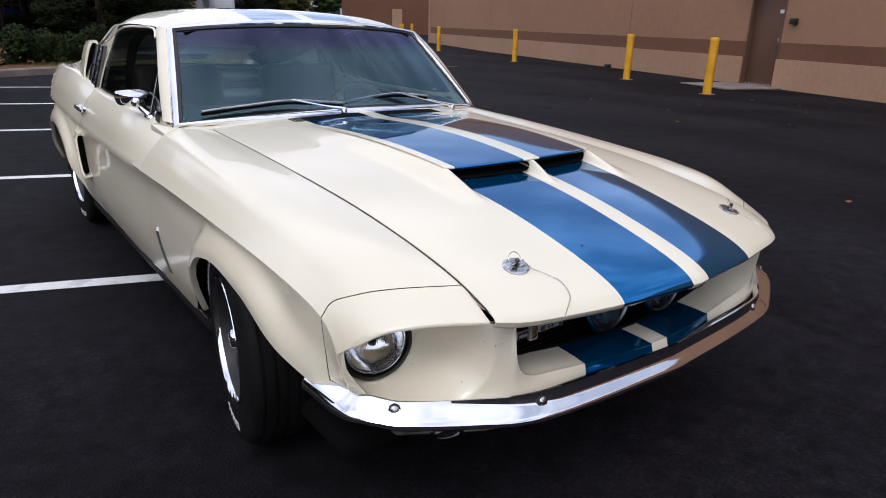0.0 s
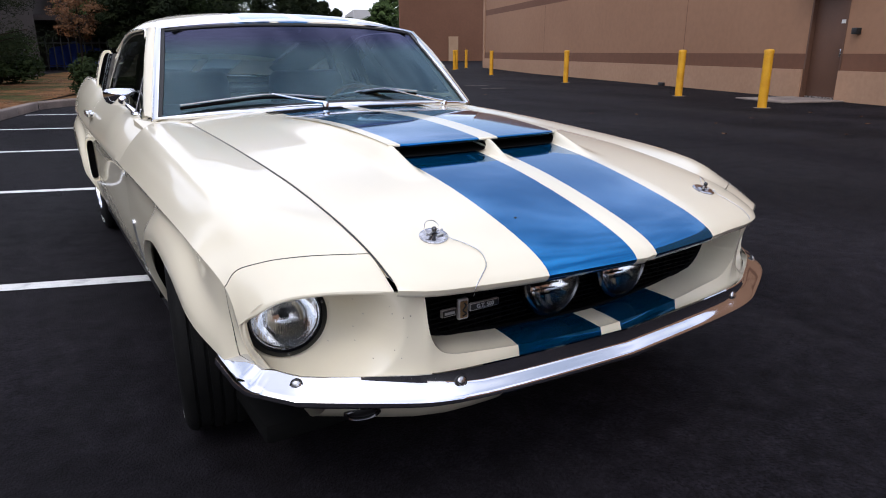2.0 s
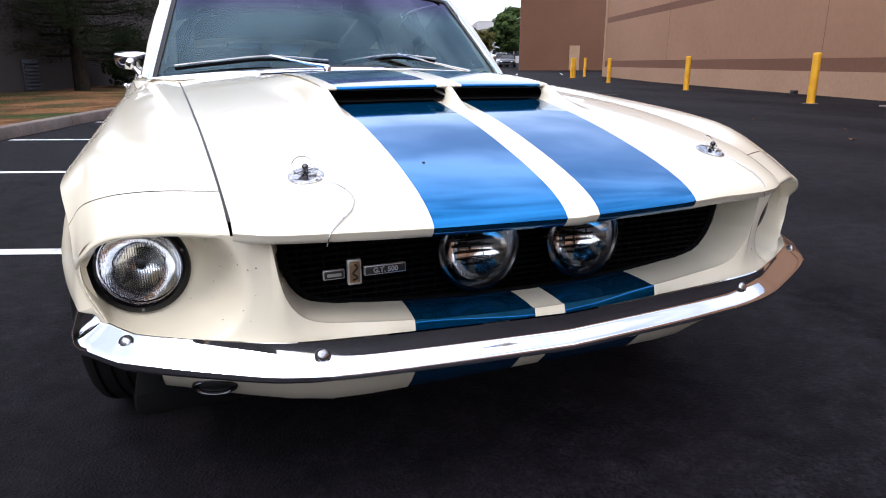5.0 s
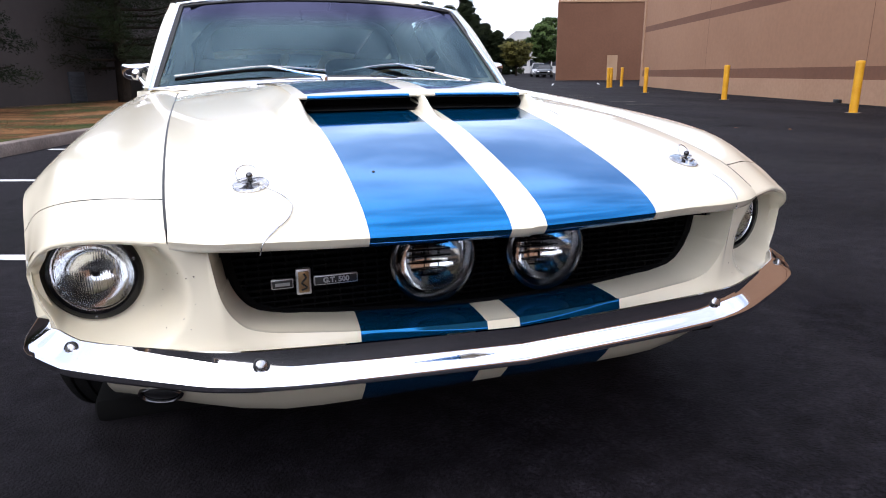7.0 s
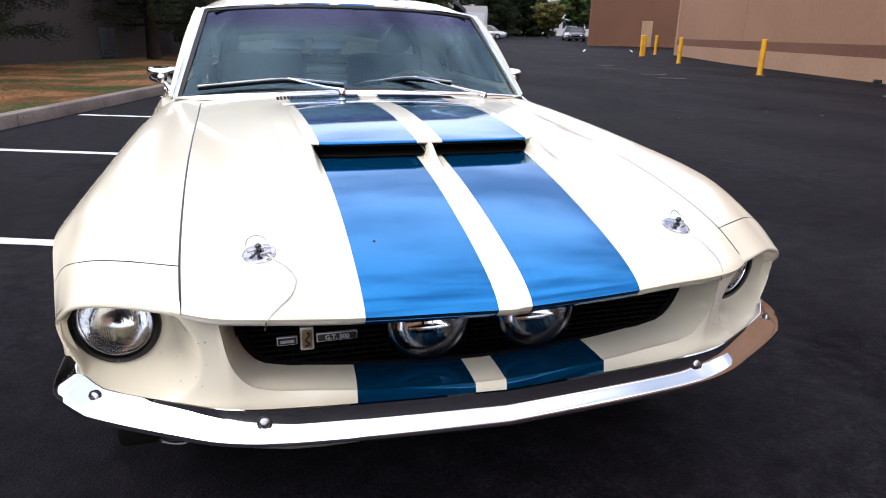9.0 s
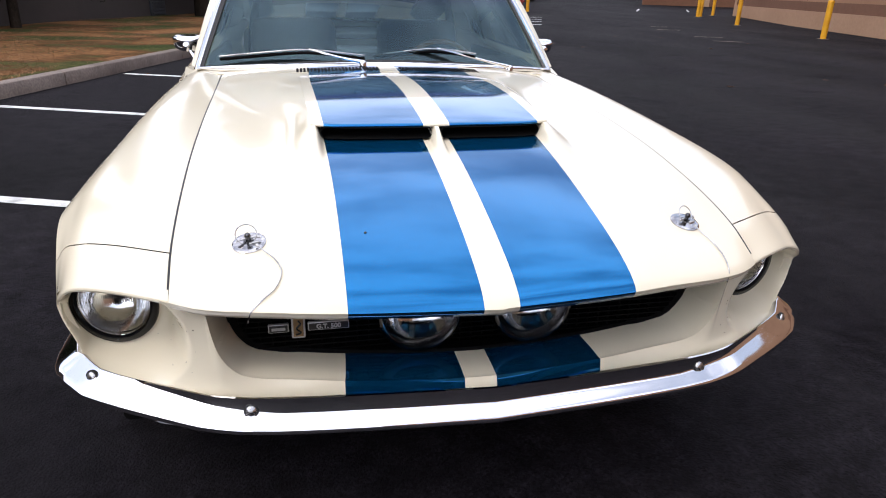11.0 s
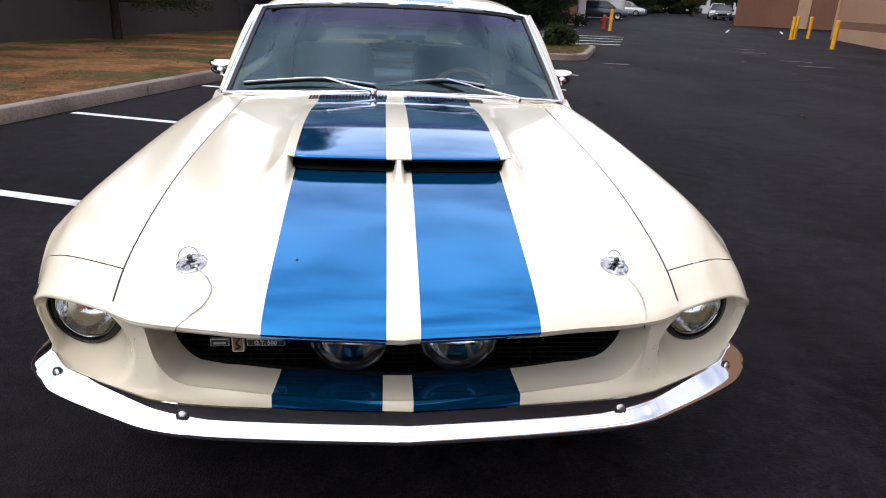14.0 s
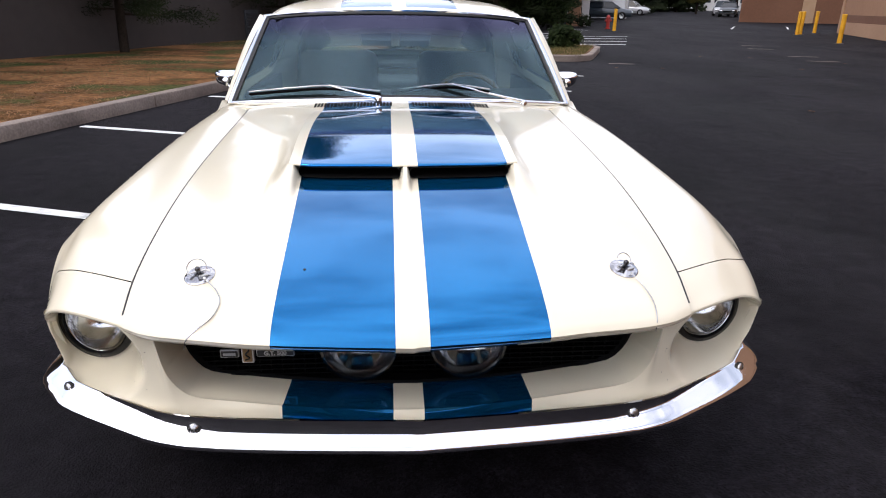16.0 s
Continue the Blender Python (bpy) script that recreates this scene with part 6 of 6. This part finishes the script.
def build_island():
    """A kerbed planting bed that closes the row of stalls."""
    pts = [(-5.50, 12.4), (-5.25, 13.1), (-4.8, 13.75), (-4.2, 14.2), (-3.4, 14.42), (-0.95, 14.55), (-0.55, 14.75), (-0.32, 15.2), (-0.28, 15.8), (-0.28, 18.9), (-0.5, 19.5), (-1.0, 19.7), (-5.5, 19.8)]
    n = len(pts)

    def ring(inset, z):
        out = []
        for i, p in enumerate(pts):
            a, b = Vector(pts[max(i - 1, 0)]), Vector(pts[min(i + 1, n - 1)])
            d = (b - a).normalized()
            out.append(lot(p[0] - d.y * inset, p[1] + d.x * inset, z))
        return out
    bm = sheet([ring(0.0, -0.05), ring(0.0, 0.125), ring(0.025, 0.15), ring(0.14, 0.15), ring(0.15, 0.08)])
    thing("island_kerb", bm, CONCRETE, "rounded concrete kerb of a planting island", "kerb", kind="structure", smooth=40)
    bm = bmesh.new()
    bm.faces.new([bm.verts.new(p) for p in ring(0.13, 0.13)])
    thing("island_bed", bm, SOIL, "soil bed of the planting island", "bed", kind="structure", smooth=None)
    rnd = random.Random(8)
    verts, faces = [], []
    for _ in range(9000):
        a, b = rnd.uniform(-5.1, -0.5), rnd.uniform(14.7, 19.5)
        h, th = 0.03 + 0.07 * rnd.random(), 6.283 * rnd.random()
        p, d = lot(a, b, 0.12), Vector((math.cos(th), math.sin(th), 0))
        k = len(verts)
        verts += [p - d * 0.008, p + d * 0.008, p + d * 0.03 * rnd.random() + Vector((0, 0, h))]
        faces.append((k, k + 1, k + 2))
    me = bpy.data.meshes.new("island_grass")
    me.from_pydata(verts, [], faces)
    me.materials.append(GREEN_BLADE)
    tagged(new("island_grass", me), "short green grass on the planting island", "grass", kind="stuff")


build_island()
tree(lot(-10.7, 11.25, 0.10), 9, 0.080, 0.095, 1.55, 1, NEEDLES, "dark pine with a bare lower trunk on dry grass", leaf=0.036, per=330, limbs=110)
tree(lot(-10.3, 18.65, 0.10), 11, 0.17, 0.085, 2.5, 2, NEEDLES, "broad dark pine standing on the verge", leaf=0.042, per=260, limbs=170)
tree(lot(-10.6, 4.6, 0.10), 9, 0.15, 0.12, 1.9, 3, NEEDLES, "dark pine close to the grey building", leaf=0.036, per=300, limbs=130)
tree(lot(-9.4, 41, 0.10), 12, 0.2, 0.05, 2.7, 5, NEEDLES, "dark pine at the far end of the verge", leaf=0.16)
shrub("bush", lot(-9.7, 21.6, 0.1), 2.2, 2.0, 2.0, 65, "tall dark green bush under the pine", HEDGE_LEAF, leaf=0.06, count=120)
for k, (a, b, h, r) in enumerate(((-6.9, 36, 11, 2.7), (-5.2, 38, 10, 3.2), (-1.6, 98, 10, 3.4), (-4.6, 92, 10, 3.4), (0.6, 84, 9, 2.8), (0.9, 106, 12.5, 3.4), (4.2, 108, 8, 3.0), (2.6, 103, 9, 2.8), (6.2, 106, 6.8, 2.4), (8.1, 108, 5.6, 2.2))):
    tree(lot(a, b, rise(b) - 0.05), h, 0.2, 0.05, r, 20 + k, NEEDLES, "tall dark conifer in the distant tree line", leaf=0.22, per=80, limbs=56)
for k, (a, b, h, r) in enumerate(((12.0, 95, 6.8, 2.3), (13.6, 99, 8.0, 2.6), (-14, 52, 7, 3.2))):
    tree(lot(a, b, rise(b) - 0.05), h, 0.16, 0.25, r, 40 + k, LEAVES, "leafy green tree in the distance", pine=False, leaf=0.2, per=40, limbs=44)
tree(lot(8.0, 92, rise(92) - 0.05), 4.3, 0.12, 0.3, 2.4, 44, OLIVE, "low olive-yellow tree in the distance", pine=False, leaf=0.16, per=50, limbs=40)
tree(lot(-12.3, 39.8, 0.0), 4.3, 0.07, 0.42, 1.5, 6, AUTUMN, "small autumn tree with rust-brown leaves", pine=False, leaf=0.06, per=40, limbs=30)
for k, (a, b, w, d, h) in enumerate(((-5.1, 15.7, 1.3, 0.9, 0.85), (-4.0, 16.4, 1.2, 0.9, 0.85), (-1.3, 18.2, 0.9, 0.85, 0.64))):
    shrub("bush", lot(a, b, 0.12), w, d, h, 60 + k, "rounded dark green bush on a planting island", HEDGE_LEAF, leaf=0.04, count=90)
for k, (a, b) in enumerate(((-3.55, 37.0), (-4.7, 36.6), (-5.7, 36.2))):
    shrub("tall_hedge", lot(a, b, 0.0), 1.5, 1.2, 4.2, 70 + k, "tall columnar dark hedge", HEDGE_LEAF, leaf=0.06, count=150)


def build_far():
    g = empty("far_grey_building", "long grey building beyond the trees", "building")
    bm = bmesh.new()
    lot_box(bm, -40, -17, 30.5, 95, 0.0, 8)
    part("wall", bm, GREY_WALL, g, smooth=None)
    for b in (36, 44, 52, 60):
        bm = bmesh.new()
        lot_box(bm, -17.05, -16.99, b, b + 0.12, 0.1, 8)
        part("panel_joint", bm, BLACK, g, smooth=None)
    w = empty("pale_office_building", "pale office building in the distance", "building")
    bm = bmesh.new()
    lot_box(bm, 10.6, 30, 127, 150, 0.5, 8.6)
    part("wall", bm, FAR_WHITE, w, smooth=None)
    for k in range(5):
        for z in (2.2, 5.3):
            bm = bmesh.new()
            lot_box(bm, 11.4 + 2.1 * k, 12.9 + 2.1 * k, 126.96, 127.02, z, z + 1.2)
            part("window", bm, CAR_GLASS, w, smooth=None)
    c = empty("corner_building", "pale building with a tan pillar past the hatched bay", "building")
    bm = bmesh.new()
    lot_box(bm, -20, -0.2, 63, 75, 0.0, 3.5)
    part("wall", bm, FAR_WHITE, c, smooth=None)
    for a in (-6.4, -3.9, -1.4):
        bm = bmesh.new()
        lot_box(bm, a - 1.0, a + 1.0, 62.93, 63.0, 0.3, 2.9, 0.01)
        part("garage_door", bm, DOOR_PALE, c, "pale garage door", smooth=None)
    bm = bmesh.new()
    lot_box(bm, -3.45, -2.70, 41.6, 42.3, 0.0, 2.9, 0.02)
    lot_box(bm, -3.50, -2.65, 41.55, 42.35, 0.0, 0.9, 0.02)
    part("pillar", bm, TAN, c, "tan stuccoed pillar", smooth=None)
    bm = bmesh.new()
    lot_box(bm, -2.62, -2.20, 41.8, 42.2, 0.0, 2.9, 0.01)
    part("column", bm, FAR_WHITE, c, "pale square column", smooth=None)
    bm = bmesh.new()
    lot_box(bm, -20, -2.2, 41.8, 63, 2.9, 3.2)
    part("canopy_roof", bm, GREY_WALL, c, "dark canopy roof", smooth=None)
    # fire hydrant
    h = empty("fire_hydrant", "small red fire hydrant by a yellow bollard", "hydrant", at=Matrix.Translation(lot(-0.85, 38.5, rise(38.5))))
    part("barrel", lathe(bmesh.new(), [(0.0, 0), (0.15, 0), (0.15, 0.05), (0.10, 0.07), (0.10, 0.55), (0.13, 0.56), (0.13, 0.62), (0.09, 0.70), (0.03, 0.76), (0, 0.78)], 20), RED, h, smooth=50)
    bm = bmesh.new()
    lathe(bm, [(0.0, -0.2), (0.06, -0.2), (0.06, 0.2), (0.0, 0.2)], 14, Matrix.Translation((0, 0, 0.45)) @ Euler((0, radians(90), 0)).to_matrix().to_4x4())
    part("outlet", bm, RED, h, smooth=50)


def far_car(at, turn, paint, label, tall=1.5, length=4.5):
    root = empty("parked_car", label, "car", "far parked cars", Matrix.Translation(at) @ Euler((0, 0, turn)).to_matrix().to_4x4())
    L = length / 2
    # lower body: rounded sections from nose to tail
    rows = []
    for y, w, z0, z1 in ((-L, 0.62, 0.36, 0.62), (-L + 0.06, 0.80, 0.27, 0.74), (-L + 0.35, 0.88, 0.22, 0.84), (-L + 1.15, 0.90, 0.20, 0.96), (0.2, 0.91, 0.20, 0.98), (L - 0.8, 0.90, 0.20, 1.00), (L - 0.2, 0.86, 0.24, 0.98), (L, 0.72, 0.36, 0.84)):
        rows.append([Vector((x * w, y, z0 + (z1 - z0) * z)) for x, z in ((-0.9, 0.0), (-1.0, 0.25), (-1.0, 0.6), (-0.93, 0.88), (-0.7, 1.0), (0.0, 1.03), (0.7, 1.0), (0.93, 0.88), (1.0, 0.6), (1.0, 0.25), (0.9, 0.0))])
    bm = sheet(rows)
    for row in (rows[0], rows[-1]):
        bm.faces.new([bm.verts.new(p) for p in row])
    bmesh.ops.remove_doubles(bm, verts=bm.verts[:], dist=1e-5)
    part("body", bm, paint, root, smooth=50)
    # cabin of glass under a painted roof
    low, high = [(-0.82, -L + 1.05), (0.82, -L + 1.05), (0.82, L - 0.45), (-0.82, L - 0.45)], [(-0.60, -L + 1.75), (0.60, -L + 1.75), (0.60, L - 0.95), (-0.60, L - 0.95)]
    rows = [[Vector((x, y, 0.95)) for x, y in low + low[:1]], [Vector((x, y, tall - 0.05)) for x, y in high + high[:1]]]
    part("cabin_glass", sheet(rows), CAR_GLASS, root, smooth=None)
    bm = bmesh.new()
    box(bm, (-0.64, -L + 1.70, tall - 0.07), (0.64, L - 0.90, tall), 0.03, 3)
    part("roof", bm, paint, root)
    for s in (-1, 1):
        for y0, y1 in ((-L + 1.05, -L + 1.75), (0.1, 0.1), (L - 0.45, L - 0.95)):
            bm = bmesh.new()
            tube(bm, [Vector((s * 0.83, y0, 0.94)), Vector((s * 0.61, y1, tall - 0.04))], 0.035, 6)
            part("roof_pillar", bm, paint, root, smooth=60)
        for y in (-L + 0.85, L - 0.85):
            m = Matrix.Translation((s * 0.80, y, 0.33)) @ Euler((0, radians(90), 0)).to_matrix().to_4x4()
            wh = part("wheel", lathe(bmesh.new(), [(0.2, 0.11), (0.31, 0.10), (0.33, 0.06), (0.33, -0.06), (0.31, -0.10), (0.2, -0.11)], 24, m), RUBBER, root, smooth=40)
            part("rim", lathe(bmesh.new(), [(0.2, 0.10 * s), (0.0, 0.08 * s)], 16, m), STEEL, wh, smooth=None)
        bm = bmesh.new()
        box(bm, (s * 0.60 - 0.15, -L - 0.01, 0.56), (s * 0.60 + 0.15, -L + 0.12, 0.68), 0.03, 2)
        part("head_lamp", bm, MIRROR, root)
        bm = bmesh.new()
        box(bm, (s * 0.94 - 0.07, -L + 1.35, 0.98), (s * 0.94 + 0.07, -L + 1.45, 1.10), 0.02, 2)
        part("door_mirror", bm, paint, root)
    bm = bmesh.new()
    box(bm, (-0.42, -L - 0.02, 0.46), (0.42, -L + 0.08, 0.62), 0.02)
    part("grille", bm, GRILLE, root)
    bm = bmesh.new()
    box(bm, (-0.7, -L - 0.03, 0.28), (0.7, -L + 0.08, 0.40), 0.03)
    part("bumper", bm, BLACK, root)
    return root


def build_fence():
    """Dark picket fence before the far grey building, with a tarpaulin-covered load behind it."""
    f = empty("picket_fence", "dark metal picket fence at the end of the verge", "fence")
    for k in range(22):
        a = -16.5 + 0.42 * k
        bm = bmesh.new()
        lot_box(bm, a - 0.03, a + 0.03, 42.0, 42.06, 0.0, 1.9)
        part("picket", bm, BLACK, f, smooth=None)
    for z in (0.3, 1.6):
        bm = bmesh.new()
        lot_box(bm, -16.6, -7.6, 42.07, 42.10, z, z + 0.06)
        part("rail", bm, BLACK, f, smooth=None)
    rows = [[lot(-16.4 + 0.5 * i, 47 + 1.6 * j / 4, (1.75 - 0.14 * abs(i - 3)) * (1 if 0 < j < 4 else 0.1) + 0.06 * math.sin(i * 2.1 + j)) for i in range(7)] for j in range(5)]
    thing("tarpaulin", sheet(rows), material("blue_tarpaulin", (0.03, 0.08, 0.45), 0.5), "blue tarpaulin over a load behind the fence", "tarpaulin")


build_far()
build_fence()
far_car(lot(9.9, 82, rise(82)), radians(-24), CAR_SILVER, "pale silver parked car in the distance", 1.65)
far_car(lot(10.15, 77.5, rise(77.5)), radians(-30), CAR_DARK, "dark parked car in the distance", 1.5)
far_car(lot(-1.9, 58, rise(58)), radians(70), CAR_DARK, "dark parked car beyond the hatched bay", 1.45)
far_car(lot(-0.2, 78, rise(78)), radians(60), CAR_SILVER, "pale parked car beyond the hatched bay", 1.5)


# ---- fallen leaves and grit on the asphalt ----
def build_litter():
    rnd = random.Random(12)
    spots = [(6.93, 7.51), (5.18, 5.73), (8.89, 7.29), (6.69, 5.26), (8.64, 8.17), (9.02, 6.77), (-4.7, 6.2), (-4.2, 6.9), (3.7, 1.6)]
    spots += [(rnd.uniform(-4.8, 10.5), rnd.uniform(6.0, 24.0)) for _ in range(22)]
    for a, b in spots:
        if abs(a * 0.9394 + b * 0.343) < 1.2 and b < 5:
            continue
        L = rnd.uniform(0.02, 0.045)
        bm = bmesh.new()
        rows = [[Vector((x * L * w, t * L, 0.004 + 0.010 * abs(x) * abs(t) + 0.006 * rnd.random())) for x in (-1, 0, 1)] for t, w in ((-1.2, 0.08), (-0.5, 0.6), (0.2, 0.7), (0.8, 0.35), (1.2, 0.05))]
        add_grid(bm, rows)
        ob = thing("fallen_leaf", bm, AUTUMN, "small dry brown leaf lying on asphalt", "leaf", "fallen leaves", at=Matrix.Translation(lot(a, b, 0.003)) @ Euler((0, 0, rnd.uniform(0, 6.28))).to_matrix().to_4x4())


build_litter()
